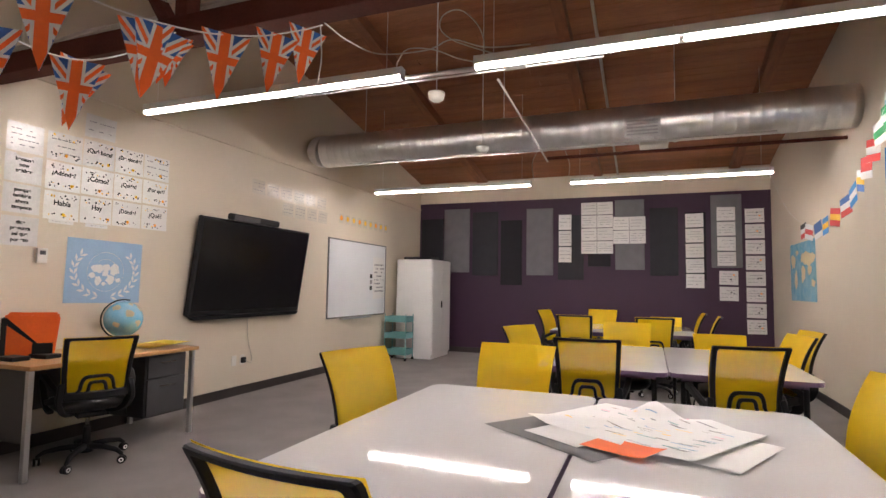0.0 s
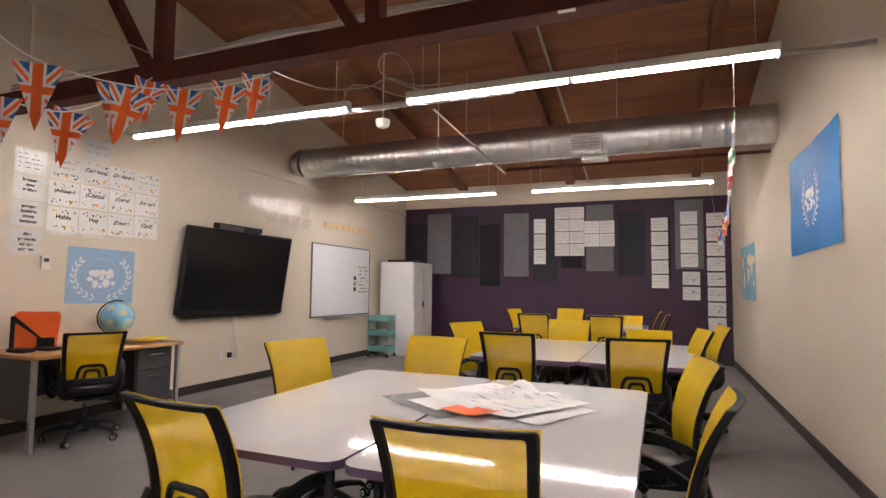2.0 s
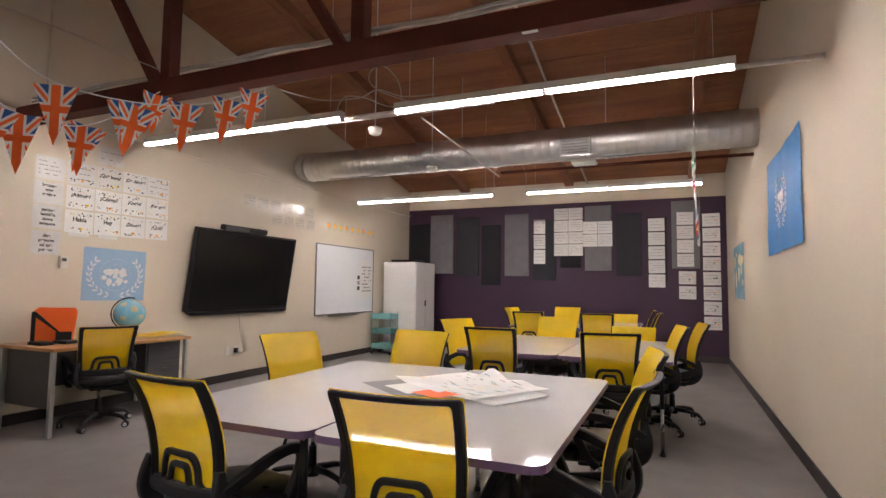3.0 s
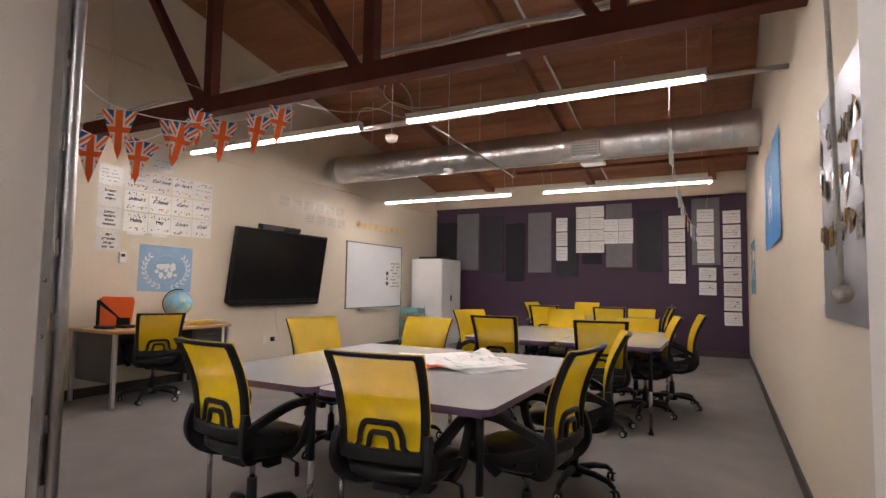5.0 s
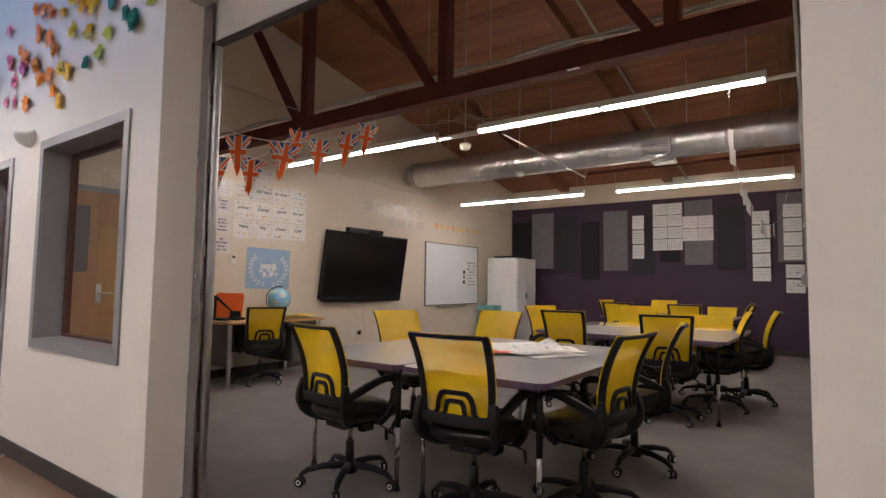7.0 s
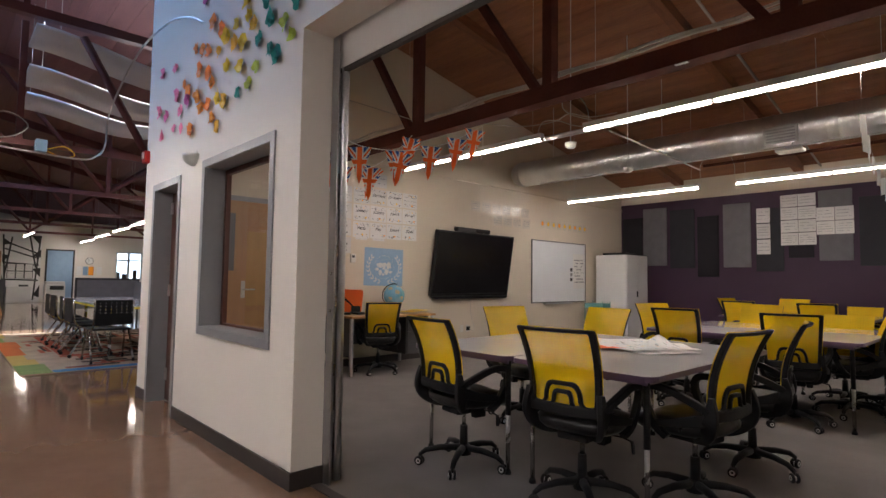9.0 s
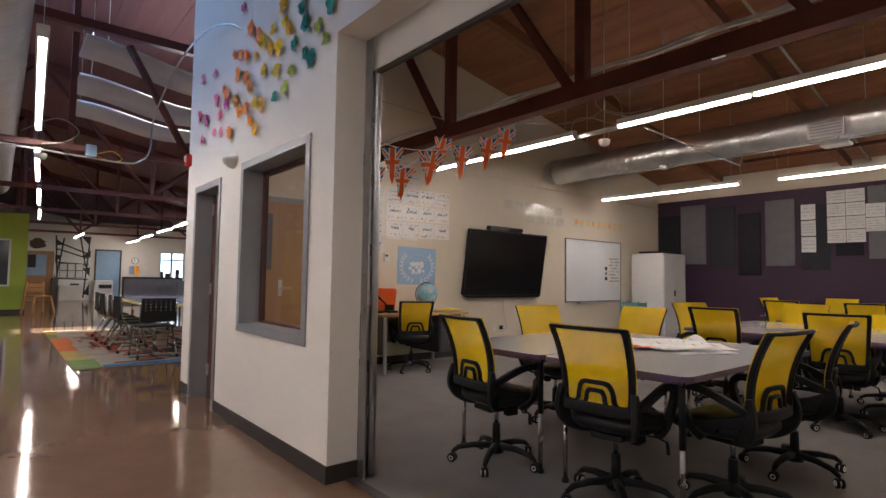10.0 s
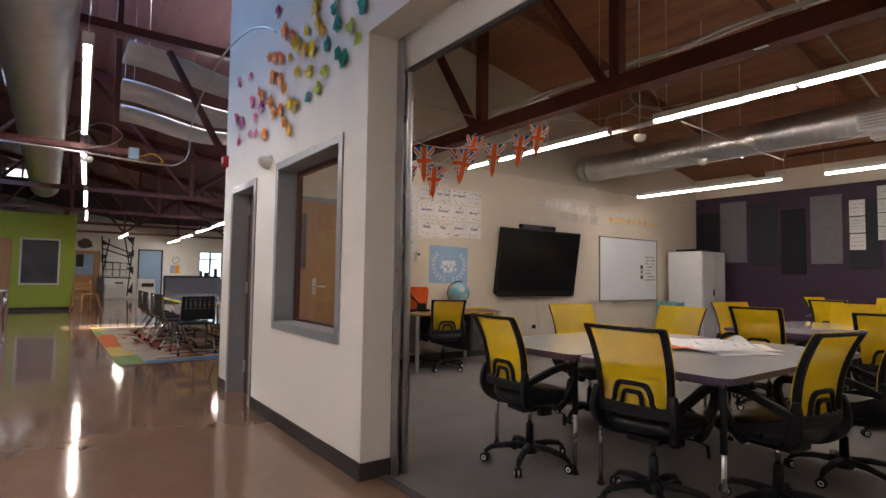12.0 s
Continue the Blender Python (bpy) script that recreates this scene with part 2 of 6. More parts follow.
def sloped(name, x0, x1, y0, y1, z0, lift, material, label):
    """A wall along y whose top follows the roof."""
    bm = bmesh.new()
    vs = [bm.verts.new(v) for x in (x0, x1) for v in ((x, y0, z0), (x, y1, z0), (x, y1, roof(y1) + lift), (x, y0, roof(y0) + lift))]
    for f in ((0, 1, 2, 3), (7, 6, 5, 4), (0, 4, 5, 1), (1, 5, 6, 2), (2, 6, 7, 3), (3, 7, 4, 0)):
        bm.faces.new([vs[i] for i in f])
    return whole(name, bm, material, label, "wall", kind="structure")


sloped("wall_west", XL - 0.18, XL, 0.2, YF + 0.2, 0, 0.02, M["wall"], "cream painted plaster wall with a wooden door")
sloped("wall_east", XR, XR + 0.2, 0.2, YF + 0.2, 0, 0.02, M["wall"], "cream painted plaster wall with scuff marks")
structure("wall_north", [(XL, XR, YF, YF + 0.2, 0, 3.9)], M["wall"], "cream painted wall above a purple field", "wall")
structure("wall_north_paint", [(XL + 0.004, XR - 0.004, YF - 0.006, YF, 0, 2.99)], M["purple"], "deep purple painted lower wall", "wall")
WX0, WX1, WZ0, WZ1 = -0.34, 0.822, 0.80, 2.06
DX0, DX1, DZ = -1.68, -0.97, 2.02
structure("wall_south", [(-2.05, DX0, 0, 0.2, 0, 5.3), (DX0, DX1, 0, 0.2, DZ, 5.3), (DX1, WX0, 0, 0.2, 0, 5.3), (WX0, WX1, 0, 0.2, 0, WZ0),
                         (WX0, WX1, 0, 0.2, WZ1, 5.3), (WX1, X0, 0, 0.2, 0, 5.3), (X0, X1, 0, 0.2, TOP, 5.3),
                         (X1, 9.0, 0, 0.2, 0, 5.3), (XL - 0.18, -2.05, 0.2, 0.28, 0, 5.2)],
          M["hallwall"], "off-white painted hall wall with window, door and wide opening", "wall")
structure("baseboard", [(XL, XL + 0.012, 0.25, YF, 0, 0.1), (XR - 0.012, XR, 0.2, YF, 0, 0.1), (XL, XR, YF - 0.018, YF - 0.006, 0, 0.1),
                        (-2.05, DX0 - 0.06, -0.012, 0, 0, 0.1), (DX1 + 0.06, X0 + 0.012, -0.012, 0, 0, 0.1), (X0, X0 + 0.012, 0, 0.2, 0, 0.1),
                        (X1 - 0.012, 9.0, -0.012, 0, 0, 0.1), (X1 - 0.012, X1, 0, 0.2, 0, 0.1)], M["base"], "dark brown rubber base strip along the walls", "baseboard")
structure("trim", [(XL, XL + 0.03, 0.3, YF, 2.86, 2.885)], M["wall"], "thin painted ledge along the wall", "trim")

# roof deck: planks across, with rafters below
def deck(bm, x0, x1, y0, y1, w, cuts, rnd):
    """Planks of the roof deck over a stretch of the plan."""
    y = y0
    while y < y1 - 0.01:
        e = min(y + w, y1)
        drop = rnd.uniform(0, 0.006)
        xs = [x0] + sorted(rnd.uniform(x0, x1) for _ in range(cuts)) + [x1]
        for a, b in zip(xs, xs[1:]):
            za, zb = roof(y + 0.003) - drop, roof(e - 0.003) - drop
            v = [bm.verts.new(p) for p in ((a + 0.002, y + 0.003, za), (b - 0.002, y + 0.003, za), (b - 0.002, e - 0.003, zb), (a + 0.002, e - 0.003, zb))]
            u = [bm.verts.new(q.co + Vector((0, 0, 0.05))) for q in v]
            bm.faces.new(v)
            bm.faces.new(u)
            for i in range(4):
                bm.faces.new((v[i], v[(i + 1) % 4], u[(i + 1) % 4], u[i]))
        y = e


bm, rnd = bmesh.new(), random.Random(3)
deck(bm, XL - 0.18, 12, 0.0, YF + 0.2, 0.14, 3, rnd)
whole("ceiling", bm, M["deck"], "stained reddish-brown timber plank roof deck", "ceiling", kind="structure")
SKY = ((-6.2, -3.3, -3.6, -1.9), (-10.6, -9.45, -9.45, -8.05), (-13.2, -11.8, -2.6, -2.0))     # roof lights over the hall
bm = bmesh.new()
ys = sorted({-14.2, 14.4, RIDGE, 0.0, *(v for q in SKY for v in q[2:])})
for ya, yb in zip(ys, ys[1:]):
    xs = [-41, *sorted(v for q in SKY if q[2] <= ya and q[3] >= yb for v in q[:2]), 12.2 if yb <= 0 else XL - 0.18]
    for xa, xb in zip(xs[::2], xs[1::2]):
        deck(bm, xa, xb, ya, yb, 0.28, 2, rnd)
M["hall_deck"] = surface("hall_roof_stain", (0.18, 0.083, 0.082), (0.27, 0.125, 0.122), 1.5, 0.6, bump=0.3, grain=24, stretch=(0.35, 4, 4))
whole("ceiling_hall", bm, M["hall_deck"], "dark reddish timber plank roof over the hall", "ceiling", kind="structure")
bm = bmesh.new()
for ya, yb in zip(ys, ys[1:]):
    xs = [-41, *sorted(v for q in SKY if q[2] <= ya and q[3] >= yb for v in q[:2]), 12.2]
    for xa, xb in zip(xs[::2], xs[1::2]):
        bm.faces.new([bm.verts.new(p) for p in ((xa, ya, roof(ya) + 0.07), (xb, ya, roof(ya) + 0.07), (xb, yb, roof(yb) + 0.07), (xa, yb, roof(yb) + 0.07))])
whole("roof_covering", bm, M["base"], "weatherproof roof covering above the planks", "roof", kind="structure")
for x in (-0.93, 1.28, 3.49):
    bm = bmesh.new()
    vs = cuboid(bm, x - 0.065, x + 0.065, 0.2, YF - 0.002, -0.15, 0)
    for v in vs:
        v.co.z += roof(v.co.y)
    whole("rafter", bm, M["rafter"], "dark stained sloping roof rafter", "rafter", "roof rafters", "structure")
structure("backdrop_walls", [(-40.2, -40, -14, 14, 0, 6.5), (-40, 12, -14.2, -14, 0, 6.5), (11.8, 12, -14, 0, 0, 6.5), (-40, XL - 0.18, 14, 14.2, 0, 6.5), (9, 12, 0, 0.2, 0, 6.5)],
          M["hallwall"], "plain off-white walls closing the hall", "wall")


# ---- truss ----
def truss(y0, x0, x1, nodes, label):
    t = thing("roof_truss", label, "truss", "roof trusses")
    zt = roof(y0) - 0.35
    block("bottom_chord", x0, x1, y0 - 0.07, y0 + 0.07, 2.725, 2.87, M["steel_red"], t, r=0.006)
    block("top_chord", x0, x1, y0 - 0.07, y0 + 0.07, zt, zt + 0.2, M["steel_red"], t, r=0.006)
    for x in nodes:
        block("web_post", x - 0.049, x + 0.049, y0 - 0.05, y0 + 0.05, 2.87, zt, M["steel_red"], t, r=0.004)
        bm = bmesh.new()
        h, run = zt - 2.87, 0.66 * (zt - 2.87)
        m = Matrix.Translation((x - 0.13, y0, 2.86)) @ Matrix.Rotation(math.atan2(-run, h), 4, "Y")
        cuboid(bm, -0.036, 0.036, -0.04, 0.04, 0, math.hypot(run, h), m)
        part("web_diagonal", bm, M["steel_red"], t)
    return t


truss(2.27, XL, XR, (-0.45, 1.3, 3.1), "dark red-brown timber truss with posts and diagonals")


t = thing("chord_tag", "small white paper tag stuck under the truss beam", "label")
block("tag", 2.40, 2.49, 2.205, 2.235, 2.7225, 2.7245, M["whitemetal"], t)


# ---- lamps ----
def strip_light(x0, x1, y, z, along="x", yaw=0.0, tube="tube"):
    L = x1 - x0
    t = thing("strip_light", "lit white linear tube lamp hung below the roof, in seen and added fill rows", "ceiling light", "strip lights",
              at=pose((x0 + x1) / 2, y, z, 0, 0, yaw) if along == "x" else pose(y, (x0 + x1) / 2, z, 0, 0, 90))
    for s in (-1, 1):
        bm = bmesh.new()
        soft_box(bm, min(0.016 * s, s * L / 2), max(0.016 * s, s * L / 2), -0.0205, 0.0205, -0.017, 0.011, 0.010, 3)
        part("diffuser", bm, M[tube], t, "glowing white diffuser")
    block("housing", -L / 2, L / 2, -0.036, 0.036, 0.012, 0.06, M["whitemetal"], t, r=0.004)
    block("joint", -0.0155, 0.0155, -0.018, 0.018, -0.012, 0.0115, M["whitemetal"], t)
    for s in (-1, 1):
        if tube == "tube":
            block("side_lip", -L / 2, L / 2, min(s * .0225, s * .036), max(s * .0225, s * .036), 0.005, 0.0115, M["whitemetal"], t)
        else:
            block("side_rail", -L / 2, L / 2, min(s * .0215, s * .025), max(s * .0215, s * .025), -0.0105, 0.0115, M["whitemetal"], t)
        block("end_cap", s * L / 2 - 0.006, s * L / 2 + 0.006, -0.032, 0.032, -0.022, 0.061, M["whitemetal"], t)
        bm = bmesh.new()
        top = roof(y) if along == "x" else 5.0
        pipe(bm, [(s * (L / 2 - 0.12), 0, 0.06), (s * (L / 2 - 0.12), 0, max(top - z, 0.3))], 0.0016, 5)
        part("hanger_wire", bm, M["galv"], t)
    return t


for x0, x1, y in ((-1.76, 0.6, 3.1), (1.12, 3.54, 3.1), (-1.77, 0.63, 7.14), (1.17, 3.52, 7.14)):
    strip_light(x0, x1, y, 2.70)


# ---- tables ----
def table(at):
    t = thing("table", "white laminate table with purple edge and chrome legs", "table", "white tables", at=at)
    hw, hl = 0.445, 0.885
    bm = bmesh.new()
    pts = []
    for cx, cy, a in ((hw - .07, hl - .07, 0), (-hw + .07, hl - .07, 90), (-hw + .07, -hl + .07, 180), (hw - .07, -hl + .07, 270)):
        pts += [(cx + .07 * math.cos(radians(a + q)), cy + .07 * math.sin(radians(a + q))) for q in (0, 22.5, 45, 67.5, 90)]
    lo = [bm.verts.new((x, y, 0.708)) for x, y in pts]
    hi = [bm.verts.new((x * .996, y * .998, 0.736)) for x, y in pts]
    bm.faces.new(hi)
    bm.faces.new(lo[::-1])
    for i in range(len(pts)):
        bm.faces.new((lo[i], lo[(i + 1) % len(pts)], hi[(i + 1) % len(pts)], hi[i]))
    top = part("tabletop", bm, [M["whitetop"], M["purple_edge"]], t)
    for p in top.data.polygons:
        if p.normal.z < 0.5:
            p.material_index = 1
    for sx in (-1, 1):
        for sy in (-1, 1):
            x, y = sx * (hw - 0.09), sy * (hl - 0.12)
            bm = bmesh.new()
            pipe(bm, [(x, y, 0.02), (x, y, 0.42)], 0.0135, 10)
            leg = part("leg", bm, M["chrome"], t, "chrome lower leg")
            bm = bmesh.new()
            pipe(bm, [(x, y, 0.36), (x, y, 0.70)], 0.0175, 10)
            part("leg_sleeve", bm, M["black"], leg, "black upper leg sleeve")
            bm = bmesh.new()
            spin(bm, [(0, 0), (.022, 0), (.022, .015), (.014, .03), (0, .03)], 10, (x, y, 0))
            part("foot", bm, M["black"], leg)
    bm = bmesh.new()
    for sx in (-1, 1):
        cuboid(bm, sx * (hw - .09) - .012, sx * (hw - .09) + .012, -hl + .1, hl - .1, .675, .706)
    for sy in (-1, 1):
        cuboid(bm, -hw + .08, hw - .08, sy * (hl - .12) - .012, sy * (hl - .12) + .012, .676, .7055)
    part("apron", bm, M["purple_edge"], t)
    return t


first = table(pose(1.452, 1.90, 0, 0, 0, 0))
for x, y, a in ((2.352, 1.90, 0), (1.815, 4.68, 0), (2.71, 4.70, 0), (1.34, 7.95, 0), (2.24, 7.95, 0)):
    copy_thing(first, pose(x, y, 0, 0, 0, a))


# ---- office chair ----
def office_chair(at):
    """Faces +y; the back stands at -y."""
    t = thing("office_chair", "black swivel office chair with yellow mesh back and loop arms", "chair", "yellow chairs", at=at)

    def back(u, v):
        """A point of the backrest: u from -1 to 1 across, v from 0 to 1 upwards."""
        w = 0.198 + 0.026 * v
        lean = -0.215 + 0.065 * v - 0.175 * v * v
        return Vector((u * w, lean + 0.028 * u * u, 0.50 + 0.455 * v))

    def band(bm, pts, width, thick):
        """A flat rounded plate bent along points: wide across its run, thin in x."""
        rows = []
        for i, p in enumerate(pts):
            d = Vector(pts[min(i + 1, len(pts) - 1)]) - Vector(pts[max(i - 1, 0)])
            across = Vector((0, -d.z, d.y)).normalized()
            w = width[i] if isinstance(width, list) else width
            rows.append([bm.verts.new(Vector(p) + across * (w * a / 2) + Vector((thick * c / 2, 0, 0)))
                         for a, c in ((1, .55), (.8, 1), (-.8, 1), (-1, .55), (-1, -.55), (-.8, -1), (.8, -1), (1, -.55))])
        for A, B in zip(rows, rows[1:]):
            for j in range(8):
                bm.faces.new((A[j], A[(j + 1) % 8], B[(j + 1) % 8], B[j])).smooth = j in (0, 2, 4, 6)
        bm.faces.new(rows[0][::-1])
        bm.faces.new(rows[-1])

    outline = [(-1, 0.03), (-1, 0.965), (-0.985, 0.99), (-0.95, 1), (0.95, 1), (0.985, 0.99), (1, 0.965), (1, 0.03), (0.97, 0), (-0.97, 0)]
    uv = []
    for (u0, v0), (u1, v1) in zip(outline, outline[1:] + outline[:1]):
        k = 10 if abs(v1 - v0) > 0.3 or abs(u1 - u0) > 0.5 else 1
        uv += [(u0 + (u1 - u0) * j / k, v0 + (v1 - v0) * j / k) for j in range(k)]
    n = len(uv)
    bm = bmesh.new()
    layers = []
    for dy, f in ((0.0, 0.0), (-0.018, 0.0), (-0.026, 0.16), (-0.026, 0.84), (-0.02, 1.0), (0.0, 1.0)):
        layers.append([bm.verts.new(back(u * (1 - 0.135 * f), v + (0.125 + 0.830 * v - v) * f) + Vector((0, dy, 0))) for u, v in uv])
    for a in range(6):
        A, B = layers[a], layers[(a + 1) % 6]
        for j in range(n):
            bm.faces.new((A[j], A[(j + 1) % n], B[(j + 1) % n], B[j]))
    fr = part("back_frame", bm, M["black"], t, "black plastic back frame")
    bm = bmesh.new()
    cols, rows = 8, 12
    g = [[bm.verts.new(back(-1.012 + 2.024 * i / cols, 0.0 + 1.006 * j / rows) + Vector((0, 0.004, 0))) for i in range(cols + 1)] for j in range(rows + 1)]
    for j in range(rows):
        for i in range(cols):
            bm.faces.new((g[j][i], g[j][i + 1], g[j + 1][i + 1], g[j + 1][i])).smooth = True
    part("mesh_back", bm, M["yellow"], t, "yellow mesh fabric")
    for half, hv, w in ((0.56, 0.385, 0.050), (0.31, 0.290, 0.046)):
        # a flat arched rib with rounded shoulders, flaring towards its feet
        shape = [(1.20, 0.115), (1.07, 0.135)]
        for q in range(11):
            a = math.pi / 2 * q / 10
            shape.append((0.99 * math.cos(a) ** 0.28 * (1 - 0.15 * math.sin(a)), 0.16 + (hv - 0.16) * math.sin(a) ** 0.75))
        shape = shape + [(-u, v) for u, v in shape[-2::-1]]
        n, rim = len(shape), []
        for dy, f in ((0.0, 0.0), (-0.014, 0.0), (-0.018, 0.25), (-0.018, 0.75), (-0.014, 1.0), (0.0, 1.0)):
            rim.append([(u * (half - w * 2.1 * f), v - w * f * min(1, max(0, (v - 0.16) / (hv - 0.16)) ** 1.5), dy) for u, v in shape])
        bm = bmesh.new()
        vv = [[bm.verts.new(back(u, v) + Vector((0, dy - 0.002, 0))) for u, v, dy in r] for r in rim]
        for a in range(6):
            for j in range(n - 1):
                bm.faces.new((vv[a][j], vv[a][j + 1], vv[(a + 1) % 6][j + 1], vv[(a + 1) % 6][j])).smooth = True
        part("back_arch", bm, M["black"], fr)
    # seat cushion
    bm = bmesh.new()
    rings = []
    for rad, z in ((0.0, 0.392), (0.17, 0.392), (0.215, 0.402), (0.243, 0.428), (0.246, 0.455), (0.228, 0.477), (0.18, 0.487), (0.0, 0.478)):
        row = []
        for j in range(32):
            q = 2 * math.pi * j / 32
            c, s = math.cos(q), math.sin(q)
            e = (abs(c) ** 3.6 + abs(s) ** 3.6) ** (-1 / 3.6)
            fz = z - 0.022 * max(0, s) ** 2 * (rad / 0.24)
            row.append(bm.verts.new((rad * c * e * 0.95, 0.045 + rad * s * e * 0.96, fz)))
        rings.append(row)
    for A, B in zip(rings, rings[1:]):
        for j in range(32):
            bm.faces.new((A[j], A[(j + 1) % 32], B[(j + 1) % 32], B[j])).smooth = True
    bmesh.ops.remove_doubles(bm, verts=bm.verts[:], dist=1e-5)
    part("seat", bm, M["seat"], t, "glossy black padded seat")
    bm = bmesh.new()
    soft_box(bm, -0.09, 0.09, -0.12, 0.12, 0.345, 0.384, 0.012)
    soft_box(bm, 0.09, 0.14, -0.02, 0.07, 0.325, 0.384, 0.01)
    part("tilt_mechanism", bm, M["black"], t)
    bm = bmesh.new()
    pipe(bm, [(0.12, 0.05, 0.372), (0.2, 0.06, 0.37), (0.25, 0.065, 0.355)], [0.005, 0.005, 0.005], 6)
    band(bm, [(0.25, 0.065, 0.36), (0.257, 0.062, 0.335), (0.262, 0.058, 0.295)], [.014, .026, .02], .012)
    part("lever", bm, M["black"], t, "black paddle lever")
    # arms: a broad side plate from the back to below the seat, and a loop forwards
    for s in (-1, 1):
        x = 0.238 * s
        bm = bmesh.new()
        band(bm, smooth_path([(x * .86, -0.202, 0.625), (x * .90, -0.206, 0.565), (x * .92, -0.20, 0.50), (x * .84, -0.175, 0.44), (x * .66, -0.13, 0.398), (x * .45, -0.06, 0.376)], 4),
             [.026, .034, .042, .050, .058, .065, .071, .076, .080, .082, .082, .080, .077, .072, .066, .060, .054, .048, .042, .037, .032], .036)
        plate = part("side_plate", bm, M["black"], t, "broad black plastic side plate")
        bm = bmesh.new()
        band(bm, smooth_path([(x * .91, -0.20, 0.55), (x * 1.03, -0.12, 0.595), (x * 1.1, -0.01, 0.638), (x * 1.11, 0.07, 0.648), (x * 1.1, 0.125, 0.632),
                              (x * 1.09, 0.14, 0.585), (x * 1.06, 0.115, 0.51), (x * 1.02, 0.07, 0.43), (x * .92, 0.03, 0.385)], 4),
             .040, .038)
        part("arm", bm, M["black"], t, "black loop armrest")
        bm = bmesh.new()
        band(bm, smooth_path([(x * .93, -0.19, 0.515), (x * 1.02, -0.08, 0.485), (x * 1.04, 0.09, 0.455)], 4), [.07, .066, .06, .054, .05, .046, .042, .038, .034], .016)
        part("arm_web", bm, M["black"], plate)
    # gas lift and star base
    bm = bmesh.new()
    pipe(bm, [(0, 0, 0.24), (0, 0, 0.38)], 0.014, 10)
    part("gas_lift", bm, M["chrome"], t, "chrome gas lift")
    bm = bmesh.new()
    pipe(bm, [(0, 0, 0.10), (0, 0, 0.255)], [0.029, 0.024], 10)
    spin(bm, [(0, .07), (.05, .07), (.055, .11), (.035, .135), (0, .135)], 12)
    part("lift_sleeve", bm, M["black"], t)
    for i in range(5):
        a = radians(72 * i + 20)
        c, s = math.cos(a), math.sin(a)
        bm = bmesh.new()
        pipe(bm, [(0.03 * c, 0.03 * s, 0.112), (0.15 * c, 0.15 * s, 0.112), (0.245 * c, 0.245 * s, 0.095), (0.285 * c, 0.285 * s, 0.066)], [0.024, 0.02, 0.017, 0.012], 8, flat=1.1)
        leg = part("star_leg", bm, M["black"], t)
        bm = bmesh.new()
        m = Matrix.Translation((0.285 * c, 0.285 * s, 0.029)) @ Matrix.Rotation(a + 0.9 * i, 4, "Z") @ Matrix.Rotation(radians(90), 4, "X")
        for z in (-0.022, 0.005):
            spin(bm, [(0, z), (.020, z), (.029, z + .003), (.029, z + .014), (.020, z + .017), (0, z + .017)], 14, m=m)
        pipe(bm, [(0.285 * c, 0.285 * s, 0.03), (0.285 * c, 0.285 * s, 0.075)], 0.008, 6)
        wheel = part("caster", bm, M["black"], leg)
        bm = bmesh.new()
        spin(bm, [(.008, -.0245), (.016, -.0245), (.016, .0245), (.008, .0245), (.008, -.0245)], 12, m=m)
        part("caster_ring", bm, M["whitetop"], leg, "pale ring on the caster")
    return t


CHAIRS = [  # back-top centre x, y, heading (degrees from +y, anticlockwise), drop
    (1.47, 0.735, -7, 0), (2.37, 0.81, 5, 0), (3.085, 1.515, 83, 0), (3.09, 2.50, 101, 0), (0.70, 2.37, -106, 0), (1.43, 3.03, 174, 0),
    (1.75, 3.62, 2, 0), (2.72, 3.60, 12, 0), (1.05, 4.60, -114, 0), (3.24, 4.75, 101, 0), (3.44, 5.30, 99, 0), (1.93, 5.62, 178, 0), (2.75, 5.62, 182, 0.08),
    (1.43, 9.02, 175, 0), (2.2, 6.83, 5, 0), (1.25, 6.83, 0, 0), (0.60, 8.22, -105, 0), (2.37, 9.0, 180, 0.09), (2.88, 8.55, 90, 0), (2.98, 7.6, 85, 0),
    (-1.36, 2.54, 66, 0.05)]
master = None
for cx, cy, a, drop in CHAIRS:
    f = Vector((-math.sin(radians(a)), math.cos(radians(a)), 0))
    p = pose(cx + 0.315 * f.x, cy + 0.315 * f.y, 0, 0, 0, a)
    if master is None:
        master = office_chair(p)
    else:
        copy_thing(master, p).scale.z = 1 - drop / 0.95


# ---- flat things on walls ----
def on_west(y, z, off=0.0, roll=0.0):
    return Matrix(((0, 0, 1, XL + off), (1, 0, 0, y), (0, 1, 0, z), (0, 0, 0, 1))) @ Matrix.Rotation(radians(roll), 4, "Z")


def on_north(x, z, off=0.0, roll=0.0, y=None):
    return Matrix(((1, 0, 0, x), (0, 0, -1, (YF - 0.006 if y is None else y) - off), (0, 1, 0, z), (0, 0, 0, 1))) @ Matrix.Rotation(radians(roll), 4, "Z")


def on_east(y, z, off=0.0, roll=0.0):
    return Matrix(((0, 0, -1, XR - off), (-1, 0, 0, y), (0, 1, 0, z), (0, 0, 0, 1))) @ Matrix.Rotation(radians(roll), 4, "Z")


def bars(bm, rows, z=0.0012):
    """Thin printed bars (x0, x1, y0, y1)."""
    for x0, x1, y0, y1 in rows:
        bm.faces.new([bm.verts.new((x, y, z)) for x, y in ((x0, y0), (x1, y0), (x1, y1), (x0, y1))])


